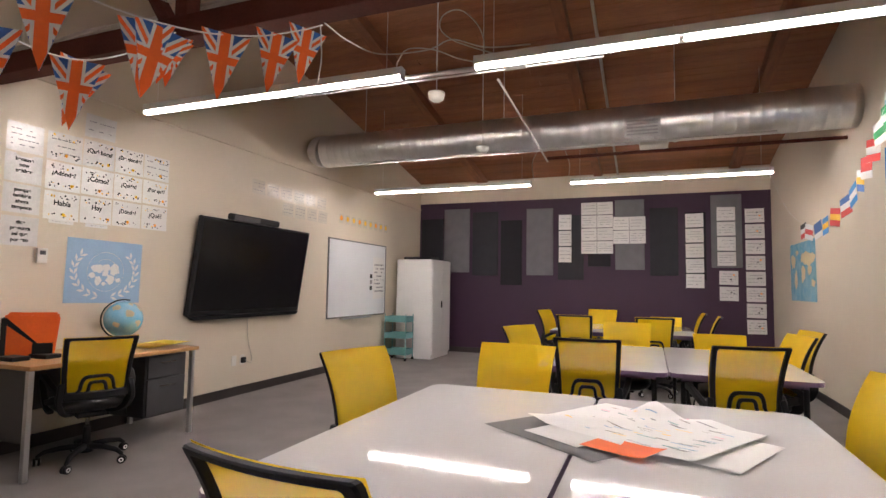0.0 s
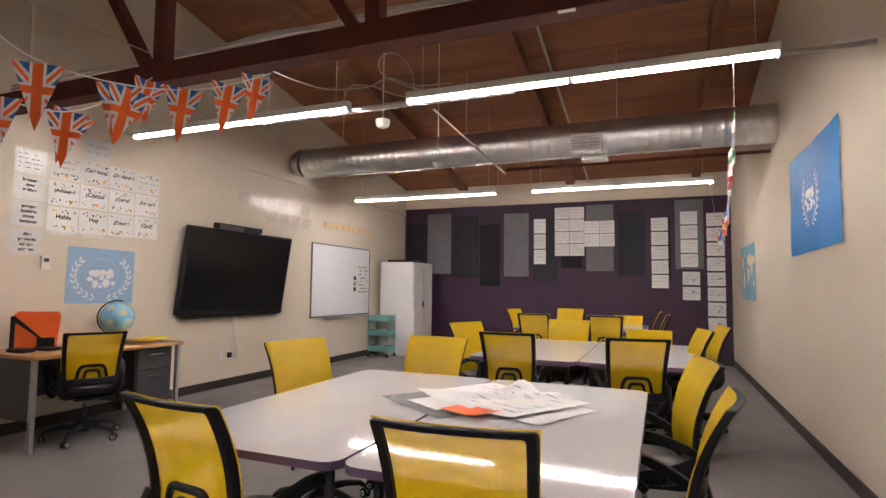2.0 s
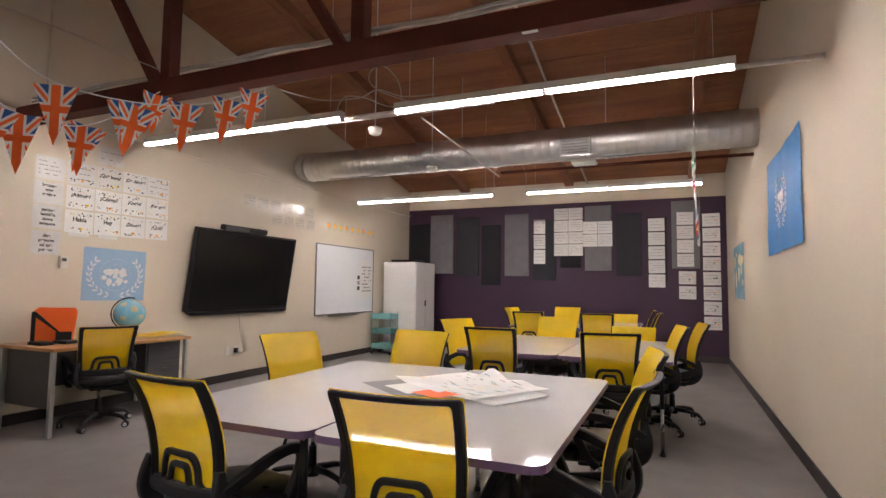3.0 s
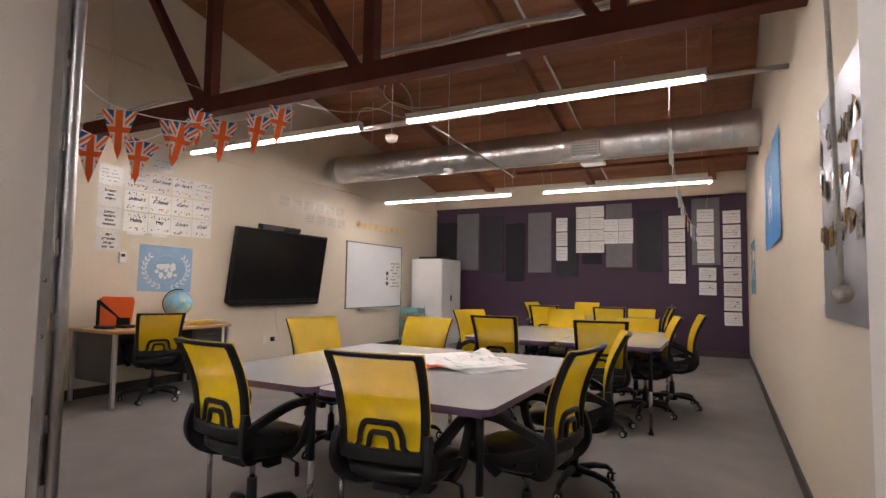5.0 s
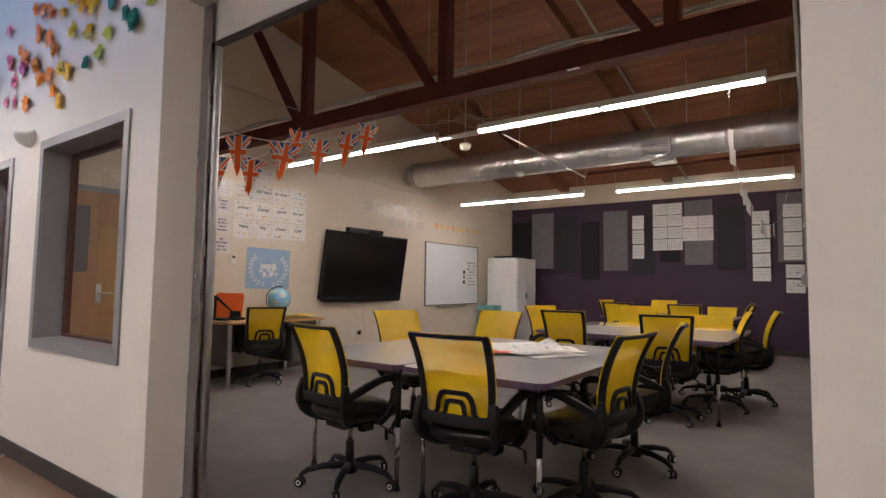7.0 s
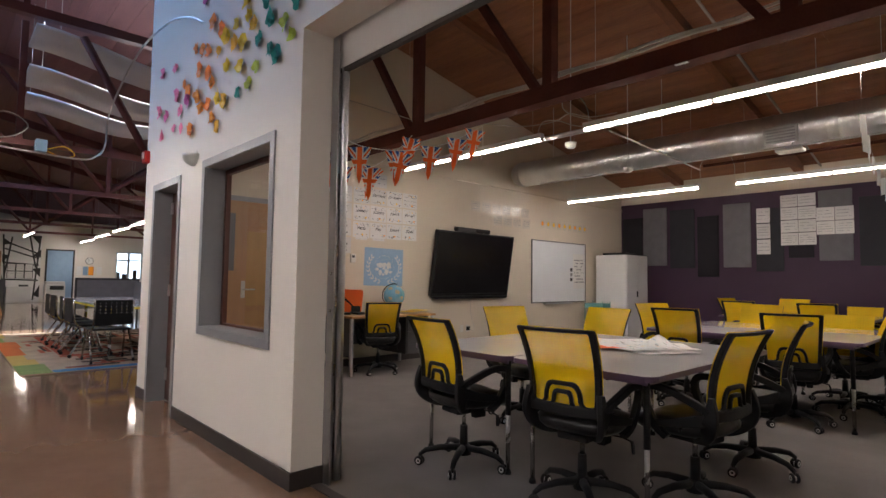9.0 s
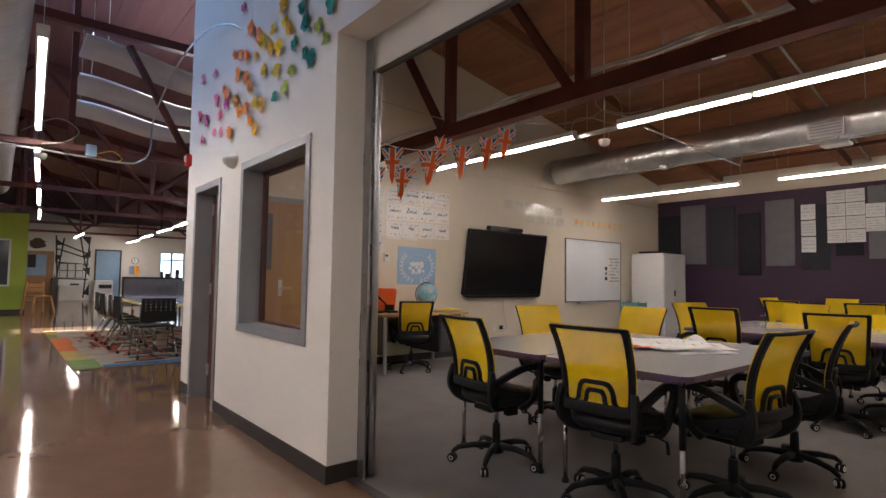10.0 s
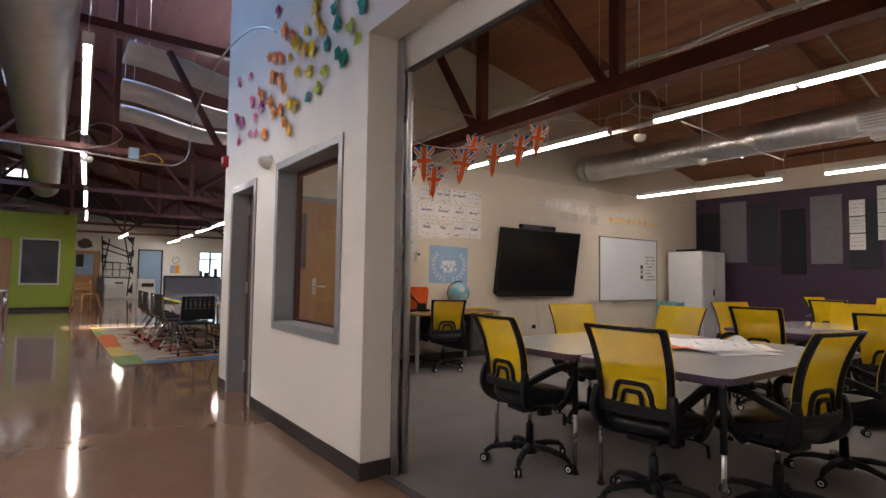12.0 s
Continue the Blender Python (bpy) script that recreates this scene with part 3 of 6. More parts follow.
def lettering(body, size, parent, mat, x=0.0, y=0.0, z=0.0014, align="CENTER", bold=0.0):
    c = bpy.data.curves.new("lettering", "FONT")
    c.body, c.size, c.align_x, c.align_y, c.offset = body, size, align, "CENTER", bold
    tmp = new("lettering", c)
    me = bpy.data.meshes.new_from_object(tmp.evaluated_get(bpy.context.evaluated_depsgraph_get()))
    bpy.data.objects.remove(tmp)
    me.materials.append(mat)
    ob = new("lettering", me)
    ob.parent, ob.location = parent, (x, y, z)
    return ob


def sheet(at, w, h, label, mat="paper", lines=4, seed=0, dots=(), group="wall sheets", words=(), size=0.05, edge=False):
    """A sheet of paper with printed bars, blots of colour or words."""
    r = random.Random(seed)
    t = thing("paper_sheet", label, "paper", group, at=at @ Matrix.Rotation(radians(r.uniform(-1.0, 1.0)), 4, "Z") @ Matrix.Rotation(radians(r.uniform(-3, 3) if mat in ("lamin", "film") else 0), 4, "X"))
    bm = bmesh.new()
    n = 6
    curl = [r.uniform(0, 0.006) for _ in range(4)]
    g = [[bm.verts.new((w * (i / n - .5), h * (j / n - .5), 0.0006 + (curl[0] if i > 3 else curl[1]) * abs(i / n - .5) ** 2 * 4 * (abs(j / n - .5) ** 2 * 4))) for i in range(n + 1)] for j in range(n + 1)]
    for j in range(n):
        for i in range(n):
            bm.faces.new((g[j][i], g[j][i + 1], g[j + 1][i + 1], g[j + 1][i])).smooth = True
    part("sheet", bm, M[mat], t)
    if lines:
        bm = bmesh.new()
        rows = []
        for k in range(lines):
            y = h * (0.36 - 0.72 * (k + .5) / lines)
            x = -w * 0.4
            while x < w * 0.36:
                b = r.uniform(0.04, 0.16) * w
                if r.random() < 0.8:
                    rows.append((x, min(x + b, w * .42), y - h * .018, y + h * .018))
                x += b + w * 0.03
        bars(bm, rows, 0.007)
        tagged(part("print", bm, M["greyink"], t), kind="stuff")
    for name, x, y, q in dots:
        bm = bmesh.new()
        bmesh.ops.create_circle(bm, cap_ends=True, segments=9, radius=q * w, matrix=Matrix.Translation((x * w, y * h, 0.0075)))
        part("print_spot", bm, M[name], t)
    for k, wd in enumerate(words):
        lettering(wd, size, t, M["ink"], 0, h * 0.30 - k * h * 0.2 if len(words) > 1 else h * 0.1, 0.0078, bold=0.0013)
    return t


for name, lo, hi in (("orange", (0.80, 0.115, 0.008), (0.90, 0.165, 0.014)), ("red", (0.5, 0.02, 0.02), (0.62, 0.04, 0.03)), ("green", (0.02, 0.25, 0.08), (0.04, 0.35, 0.12)),
                     ("blue", (0.02, 0.09, 0.35), (0.03, 0.13, 0.45)), ("flagblue", (0.0, 0.175, 0.52), (0.0, 0.215, 0.60)), ("paleblue", (0.26, 0.40, 0.58), (0.31, 0.46, 0.64)),
                     ("gold", (0.86, 0.50, 0.02), (0.92, 0.60, 0.04)), ("pink", (0.88, 0.20, 0.36), (0.92, 0.28, 0.44)), ("magenta", (0.55, 0.07, 0.28), (0.68, 0.12, 0.36)),
                     ("lime", (0.45, 0.55, 0.04), (0.55, 0.65, 0.08)), ("teal", (0.01, 0.22, 0.17), (0.02, 0.30, 0.24)), ("lemon", (0.84, 0.62, 0.02), (0.92, 0.72, 0.04)),
                     ("amber", (0.92, 0.34, 0.02), (0.95, 0.42, 0.03)), ("white", (0.74, 0.74, 0.73), (0.80, 0.80, 0.79)), ("cartteal", (0.12, 0.30, 0.30), (0.16, 0.36, 0.36)), ("tangerine", (0.92, 0.27, 0.03), (0.95, 0.35, 0.05))):
    M[name] = surface(name + "_paper", lo, hi, 5, 0.6, bump=0.1, grain=60)
M["deskwood"] = surface("desk_laminate", (0.42, 0.22, 0.085), (0.55, 0.31, 0.13), 2.5, 0.35, bump=0.05, grain=30, stretch=(6, 0.6, 6))
M["deskgrey"] = surface("desk_grey_steel", (0.05, 0.05, 0.054), (0.07, 0.07, 0.074), 6, 0.45)
M["doorwood"] = surface("veneer_door", (0.36, 0.19, 0.085), (0.47, 0.26, 0.12), 1.5, 0.4, bump=0.05, grain=26, stretch=(7, 7, 0.5))
M["framegrey"] = surface("grey_frame_paint", (0.24, 0.245, 0.26), (0.29, 0.295, 0.31), 4, 0.32, bump=0.04)
M["mahog"] = surface("dark_red_door", (0.06, 0.018, 0.012), (0.09, 0.028, 0.018), 3, 0.45, stretch=(6, 6, 0.5))
M["ivory"] = surface("ivory_plastic", (0.62, 0.60, 0.55), (0.68, 0.66, 0.61), 8, 0.4, bump=0.02)
M["rope"] = surface("grey_cord", (0.24, 0.22, 0.19), (0.34, 0.32, 0.28), 60, 0.8, bump=0.5, grain=200)
M["cable"] = surface("pale_cable", (0.45, 0.42, 0.37), (0.52, 0.49, 0.44), 20, 0.5)
M["pale_land"] = surface("pale_land_print", (0.5, 0.52, 0.42), (0.6, 0.55, 0.36), 9, 0.25, bump=0)
M["ocean"] = surface("globe_print", (0.10, 0.42, 0.70), (0.40, 0.64, 0.76), 7, 0.22, bump=0)
M["land"] = surface("map_land_print", (0.50, 0.42, 0.20), (0.62, 0.55, 0.30), 12, 0.4, bump=0)
M["pane"] = glassy("window_glass")

# word sheets on the west wall
words = {(0, 0): (), (0, 1): ("¿Qué hora?",), (0, 2): ("¿De dónde?",), (0, 3): (), (1, 0): ("¿Adónde?",), (1, 1): ("¿Cómo?",), (1, 2): ("¿Quién?",), (1, 3): ("¿Por qué?",),
         (2, 0): ("Había",), (2, 1): ("Hay",), (2, 2): ("¿Dónde?",), (2, 3): ("¿Qué?",)}
for (j, i), wd in words.items():
    r = random.Random(j * 9 + i)
    dots = [(r.choice(("ink", "ink", "greyink", "gold")), r.uniform(-.42, .42), r.choice((-1, 1)) * r.uniform(.26, .42), r.uniform(.012, .03)) for _ in range(24)]
    dots += [(r.choice(("gold", "amber")), r.uniform(0, .4), -.3, .05)]
    sheet(on_west(2.825 + 0.293 * i, 2.375 - 0.243 * j + 0.004 * i, 0.003), 0.282, 0.226, "white classroom question-word sheet with small drawings, on the cream wall",
          "lamin" if j == 0 and i < 2 else "paper", 0 if wd else 3, j * 7 + i, dots, "question word sheets", wd, 0.060 if len(wd and wd[0]) < 7 else 0.050)
for k, wd in enumerate(((), ("because", "now", "neither"), ("porque", "también", "ahora", "tampoco"), ("dice", "pregunta", "así que", "por eso"))):
    sheet(on_west(2.525, 2.375 - 0.235 * k - (0.012 if k == 3 else 0), 0.003), 0.265, 0.222, "laminated white sheet with a short list of words", "lamin", 0 if wd else 4, 30 + k, (), "word list sheets", wd, 0.040)
sheet(on_west(3.12, 2.62, 0.003), 0.28, 0.2, "plain laminated sheet high on the cream wall", "lamin", 2, 40)
for y in (2.83, 3.13):
    sheet(on_west(y, 1.762, 0.003), 0.2, 0.03, "narrow printed caption strip below the sheets", "paper", 1, 41)
for i in range(10):
    row = i // 6
    sheet(on_west(5.16 + 0.27 * i if row == 0 else 5.74 + 0.27 * (i - 6), 2.47 - 0.2 * row - 0.0 * i, 0.004), 0.23, 0.175, "shiny laminated sheet on the cream wall above the television", "film", 3, 50 + i, (), "laminated sheets")
for i in range(9):
    t = thing("emoji_card", "small clear card with a round yellow printed spot", "card", "small cards above the whiteboard", at=on_west(7.06 + 0.187 * i, 2.315, 0.003))
    block("card", -0.06, 0.06, -0.07, 0.07, 0, 0.002, M["film"], t)
    bm = bmesh.new()
    bmesh.ops.create_circle(bm, cap_ends=True, segments=10, radius=0.042, matrix=Matrix.Translation((0, 0.01, 0.0025)))
    part("print_spot", bm, M["gold" if i % 3 else "amber"], t)


M["emblem"] = surface("white_emblem_print", (0.80, 0.81, 0.82), (0.86, 0.87, 0.88), 6, 0.5, bump=0.05)


def emblem(t, w, h, mat, z=0.004, wide=1.0):
    """Round white emblem: a globe of land shapes between two leafy branches."""
    r = random.Random(5)
    k = h * (0.25 if wide == 1.0 else 0.40)
    for s in (-1, 1):
        bm = bmesh.new()
        for i in range(9):
            a = radians(-78 + 14 * i)
            c = Vector((s * k * 1.02 * wide * math.cos(a), k * 1.02 * math.sin(a), z))
            d0 = Vector((-s * math.sin(a) * wide, math.cos(a), 0)).normalized()
            for side in (-0.6, 0.5):
                d = Matrix.Rotation(side, 3, "Z") @ d0
                n = Vector((-d.y, d.x, 0))
                L = k * 0.31
                bm.faces.new([bm.verts.new(p) for p in (c, c + d * L * .5 + n * L * .17, c + d * L, c + d * L * .5 - n * L * .17)])
        tagged(part("branch", bm, mat, t), "white leafy branch", kind="stuff")
    bm = bmesh.new()
    for cx, cy, rx, ry in ((-.34, .10, .34, .22), (-.30, -.34, .20, .24), (.02, .16, .26, .20), (.36, .10, .34, .28), (.20, -.28, .26, .28), (-.02, -.06, .20, .16), (.52, -.30, .16, .12), (-.55, -.14, .18, .14), (-.06, -.46, .12, .10)):
        pts = [bm.verts.new((k * 1.05 * (cx + rx * .72 * (1 + r.uniform(-.35, .25)) * math.cos(a)), k * 1.05 * (cy + ry * .72 * (1 + r.uniform(-.35, .25)) * math.sin(a)), z)) for a in [2 * math.pi * q / 11 for q in range(11)]]
        bm.faces.new(pts)
    tagged(part("land_shapes", bm, mat, t), "white land shapes", kind="stuff")
    for q in (0.5, 0.78):
        bm = bmesh.new()
        pipe(bm, [(k * q * math.cos(a), k * q * math.sin(a), z) for a in [2 * math.pi * j / 40 for j in range(40)]], 0.0011, 4, closed=True)
        part("grid_ring", bm, mat, t)


def cloth(w, h, seed, amp, nx=18, ny=12, sag=0.0):
    r = random.Random(seed)
    bm = bmesh.new()
    g = []
    for j in range(ny + 1):
        row = []
        for i in range(nx + 1):
            x, y = w * (i / nx - .5), h * (j / ny - .5)
            z = amp * (math.sin(x * 9 + y * 3 + seed) + .6 * math.sin(x * 17 - y * 6) + .5 * math.sin(y * 14 + x * 2)) + amp * 2
            row.append(bm.verts.new((x, y - sag * (1 - (2 * i / nx - 1) ** 2) * (j / ny), z)))
        g.append(row)
    for j in range(ny):
        for i in range(nx):
            bm.faces.new((g[j][i], g[j][i + 1], g[j + 1][i + 1], g[j + 1][i])).smooth = True
    return bm


t = thing("wall_poster", "pale blue paper poster with a white wreath emblem", "poster", at=on_west(3.235, 1.37, 0.004, -1.0))
part("sheet", cloth(0.70, 0.545, 2, 0.0012), M["paleblue"], t)
emblem(t, 0.70, 0.545, M["paper"], 0.008, 1.28)
t = thing("wall_flag", "bright blue cloth flag with white wreath emblem hung on the wall", "flag", at=on_east(4.69, 2.085, 0.006, 0.6))
part("cloth", cloth(1.54, 0.90, 4, 0.0032, 26, 16, sag=0.02), M["flagblue"], t)
emblem(t, 1.54, 0.90, M["emblem"], 0.018)
t = thing("wall_map", "blue world map with yellow land on the cream wall", "map", at=on_east(8.24, 1.56, 0.004))
part("sheet", cloth(1.26, 0.78, 7, 0.002), M["ocean"], t)
r = random.Random(8)
bm = bmesh.new()
for cx, cy, rx, ry in ((-.36, .2, .14, .14), (-.26, -.12, .07, .17), (.02, .22, .09, .08), (.04, -.04, .1, .17), (.25, .2, .24, .14), (.4, -.2, .08, .07), (.28, .02, .07, .09), (-.2, .34, .06, .05)):
    bm.faces.new([bm.verts.new((1.26 * (cx + rx * (1 + r.uniform(-.4, .2)) * math.cos(a)), 0.78 * (cy + ry * (1 + r.uniform(-.4, .2)) * math.sin(a)), 0.009)) for a in [2 * math.pi * q / 13 for q in range(13)]])
part("land_shapes", bm, M["land"], t)

# thermostat, outlets
t = thing("thermostat", "small white wall thermostat", "thermostat", at=on_west(2.69, 1.48))
block("case", -0.04, 0.04, -0.06, 0.06, 0, 0.028, M["ivory"], t, r=0.006)
block("display", -0.022, 0.022, 0.008, 0.04, 0.0282, 0.0292, M["deskgrey"], t, "grey display")
for y, w in ((4.86, 0), (4.99, 1)):
    t = thing("wall_outlet", "white wall outlet plate" + (" with a black plug in it" if w else ""), "outlet", at=on_west(y, 0.40))
    block("plate", -0.037, 0.037, -0.058, 0.058, 0, 0.006, M["ivory"], t, r=0.002)
    if w:
        block("plug", -0.028, 0.028, -0.035, 0.03, 0.006, 0.045, M["black"], t, r=0.006)
bm = bmesh.new()
pipe(bm, smooth_path([(XL + .05, 4.99, .40), (XL + .07, 5.06, .36), (XL + .03, 5.12, .42), (XL + .02, 5.06, .62), (XL + .02, 5.04, .8), (XL + .03, 5.02, 1.0)], 6), 0.0035, 6)
whole("power_cable", bm, M["cable"], "thin pale cable from the television to the outlet", "cable")

# television
tilt = pose(-2.205, 5.03, 1.46) @ Matrix(((0, 0, 1, 0), (1, 0, 0, 0), (0, 1, 0, 0), (0, 0, 0, 1))) @ Matrix.Rotation(radians(8.5), 4, "X")
t = thing("television", "large black flat television tilted down from the wall", "television", at=tilt)
bm = bmesh.new()
soft_box(bm, -0.925, 0.925, -0.525, 0.525, -0.045, 0.02, 0.012)
part("case", bm, M["black"], t)
block("screen", -0.895, 0.895, -0.475, 0.5, 0.0205, 0.023, M["screen"], t, "dark glossy screen")
bm = bmesh.new()
vs = cuboid(bm, -0.90, 0.90, -0.565, -0.526, -0.04, 0.05)
for v in vs:
    if v.co.y < -0.54:
        v.co.x *= 0.94
part("speaker_ledge", bm, M["black"], t)
block("mount", -0.3, 0.3, -0.25, 0.25, -0.085, -0.046, M["deskgrey"], t)
t = thing("sound_bar", "black camera and speaker bar on the television", "speaker", at=tilt)
bm = bmesh.new()
soft_box(bm, -0.55, 0.24, 0.527, 0.60, -0.03, 0.06, 0.02)
part("body", bm, M["black"], t)
block("grille", -0.53, -0.12, 0.535, 0.59, 0.0605, 0.063, M["deskgrey"], t)

# whiteboard
t = thing("whiteboard", "white enamel board with aluminium frame and a posted sheet", "whiteboard", at=on_west(7.64, 1.39))
block("panel", -0.91, 0.91, -0.595, 0.595, 0.002, 0.014, M["board"], t)
for q in ((-0.93, 0.93, 0.59, 0.61), (-0.93, 0.93, -0.61, -0.59), (-0.93, -0.91, -0.59, 0.59), (0.91, 0.93, -0.59, 0.59)):
    block("frame", *q, 0, 0.022, M["boardframe"], t, r=0.003)
block("pen_tray", -0.55, 0.35, -0.635, -0.612, 0, 0.07, M["alu"], t, r=0.004)
sheet(on_west(8.3, 1.42, 0.018), 0.42, 0.72, "white printed sheet stuck on the whiteboard", "paper", 8, 70)
t = thing("notes", "dark printed note stuck on the whiteboard", "paper", at=on_west(8.03, 1.35, 0.018))
for k in range(3):
    block("note", -0.04, 0.04, -0.14 + 0.1 * k, -0.07 + 0.1 * k, 0, 0.002, M["ink" if k != 1 else "greyink"], t)

# felt panels and sheets on the purple wall
for x0, x1, z0, z1, mt in ((-2.27, -1.79, 1.79, 2.67, "blackfelt"), (-1.77, -1.23, 1.58, 2.86, "greyfelt"), (-1.16, -0.64, 1.52, 2.78, "darkfelt"), (-0.58, -0.16, 1.34, 2.6, "blackfelt"),
                           (-0.07, 0.44, 1.53, 2.81, "greyfelt"), (0.53, 1.0, 1.45, 2.66, "darkfelt"), (1.08, 1.48, 1.70, 2.2, "blackfelt"), (1.56, 2.06, 1.64, 2.91, "greyfelt"),
                           (2.15, 2.61, 1.54, 2.74, "darkfelt"), (2.72, 3.05, 1.45, 2.64, "blackfelt"), (3.13, 3.60, 1.68, 2.93, "greyfelt")):
    bm = bmesh.new()
    soft_box(bm, -(x1 - x0) / 2, (x1 - x0) / 2, -(z1 - z0) / 2, (z1 - z0) / 2, 0, 0.03, 0.006)
    whole("sound_absorber", bm, M[mt], {"greyfelt": "mid-grey", "darkfelt": "charcoal", "blackfelt": "black"}[mt] + " felt sound panel on the purple wall", "panel", "felt panels",
          at=on_north((x0 + x1) / 2, (z0 + z1) / 2, 0.001))


def column(x, z0, z1, n, w, h, seed, off=0.034, spots=False, group="sheets on the purple wall"):
    for k in range(n):
        r = random.Random(seed + k)
        dots = [(r.choice(("ink", "greyink", "amber")), .12 + .14 * q, r.uniform(-.15, .25), .05) for q in range(2)] if spots else ()
        sheet(on_north(x, z1 - (z1 - z0) * (k / (n - 1) if n > 1 else 0), off), w, h, "white printed sheet pinned to the purple wall", "paper", 3 + (seed + k) % 2, seed + k, dots, group)


column(0.665, 1.92, 2.53, 3, 0.235, 0.285, 100)
for x in (1.10, 1.385):
    column(x, 2.05, 2.77, 4, 0.278, 0.228, 110 + int(x * 100))
for x in (1.665, 1.945):
    column(x, 2.23, 2.48, 2, 0.272, 0.238, 130 + int(x * 100))
column(2.87, 1.45, 2.50, 5, 0.285, 0.24, 150)
column(3.36, 1.83, 2.60, 4, 0.28, 0.232, 160)
column(3.385, 1.24, 1.51, 2, 0.285, 0.235, 165, spots=True)
column(3.79, 0.70, 2.56, 8, 0.285, 0.236, 170, 0.003, True)

# cabinet and cart
t = thing("metal_cabinet", "tall white two-door metal storage cabinet by the purple wall", "cabinet")
block("body", -2.17, -1.475, 8.76, 9.66, 0.06, 1.77, M["whitemetal"], t, r=0.006)
block("plinth", -2.16, -1.49, 8.77, 9.65, 0, 0.06, M["whitemetal"], t)
for y0, y1 in ((8.775, 9.205), (9.213, 9.645)):
    d = block("door", -1.474, -1.456, y0, y1, 0.08, 1.755, M["whitemetal"], t, r=0.004)
block("handle", -1.455, -1.435, 9.16, 9.19, 0.9, 1.02, M["black"], d, "black handle", r=0.004)
whole("box_file", (lambda b: (soft_box(b, -2.15, -1.6, 9.0, 9.4, 1.772, 1.83, 0.01), b)[1])(bmesh.new()), M["black"], "flat black case lying on the cabinet", "box")
t = thing("rolling_cart", "teal three-tier metal rolling cart beside the cabinet", "cart", at=pose(-1.98, 8.50, 0))
for z in (0.10, 0.38, 0.66):
    bm = bmesh.new()
    for q in ((-.21, .21, -.145, .145, z, z + .006), (-.21, .21, -.145, -.139, z, z + .1), (-.21, .21, .139, .145, z, z + .1), (-.21, -.204, -.139, .139, z, z + .1), (.204, .21, -.139, .139, z, z + .1)):
        cuboid(bm, *q)
    part("tray", bm, M["cartteal"], t)
for sx in (-1, 1):
    for sy in (-1, 1):
        bm = bmesh.new()
        pipe(bm, [(sx * .2, sy * .15, .05), (sx * .2, sy * .15, .80)], 0.009, 8)
        part("post", bm, M["cartteal"], t)
        bm = bmesh.new()
        spin(bm, [(0, -.01), (.025, -.01), (.025, .01), (0, .01)], 10, m=Matrix.Translation((sx * .2, sy * .15, .026)) @ Matrix.Rotation(radians(90), 4, "X"))
        part("wheel", bm, M["black"], t)
bm = bmesh.new()
soft_box(bm, -2.10, -1.86, 8.40, 8.58, 0.387, 0.44, 0.01)
whole("paper_stack", bm, M["paper"], "stack of white paper in the cart tray", "paper")

# desk
t = thing("desk", "steel desk with honey wood top and grey drawer unit", "desk")
block("desktop", -2.31, -1.53, 2.18, 3.56, 0.705, 0.735, M["deskwood"], t, r=0.005)
block("side_panel", -2.26, -1.62, 2.24, 2.26, 0.22, 0.704, M["deskgrey"], t, r=0.004)
block("back_panel", -2.27, -2.25, 2.262, 3.48, 0.3, 0.704, M["deskgrey"], t)
d = block("drawer_unit", -2.24, -1.62, 3.10, 3.5, 0.2, 0.704, M["deskgrey"], t, r=0.006)
for z0, z1 in ((0.215, 0.50), (0.51, 0.69)):
    q = block("drawer_front", -1.619, -1.602, 3.115, 3.485, z0, z1, M["deskgrey"], d, r=0.004)
    bm = bmesh.new()
    pipe(bm, smooth_path([(-1.602, 3.23, z1 - .06), (-1.58, 3.24, z1 - .06), (-1.58, 3.36, z1 - .06), (-1.602, 3.37, z1 - .06)], 3), 0.005, 6)
    part("drawer_pull", bm, M["chrome"], d, "chrome pull")
for x in (-2.28, -1.58):
    for y in (2.215, 3.53):
        bm = bmesh.new()
        soft_box(bm, x - 0.018, x + 0.018, y - 0.018, y + 0.018, 0, 0.704, 0.004)
        part("leg", bm, M["alu"], t, "silver metal leg")

t = thing("file_holder", "black magazine file holder packed with orange folders on the desk", "folders", at=pose(-2.02, 2.46, 0.736, 0, 0, -36))
for sx in (-0.09, 0.09):
    bm = bmesh.new()
    cuboid(bm, sx - .003, sx + .003, -.15, -.118, 0, .285)
    cuboid(bm, sx - .003, sx + .003, -.118, .15, 0, .02)
    cuboid(bm, sx - .003, sx + .003, .03, .15, .02, .105)
    vs = cuboid(bm, sx - .003, sx + .003, -.118, .055, .265, .285)
    for v in vs:
        if v.co.y > 0:
            v.co.z -= .175
        elif v.co.z < .27:
            v.co.z -= .03
    part("side", bm, M["black"], t, "open slanted black plastic side")
block("front", -.0865, .0865, .146, .15, 0, .105, M["black"], t)
block("back", -.0865, .0865, -.15, -.146, 0, .285, M["black"], t)
block("base", -.0865, .0865, -.1455, .1455, 0, .005, M["black"], t)
r = random.Random(2)
for k in range(9):
    bm = bmesh.new()
    x = -.076 + .0185 * k
    cuboid(bm, -.004, .004, -.13, .155, 0, r.uniform(.285, .31), Matrix.Translation((x, -.01 + .012 * r.random(), .006)) @ Matrix.Rotation(radians(-r.uniform(0, 7)), 4, "X"))
    part("folder", bm, M["orange"], t, "orange folder")
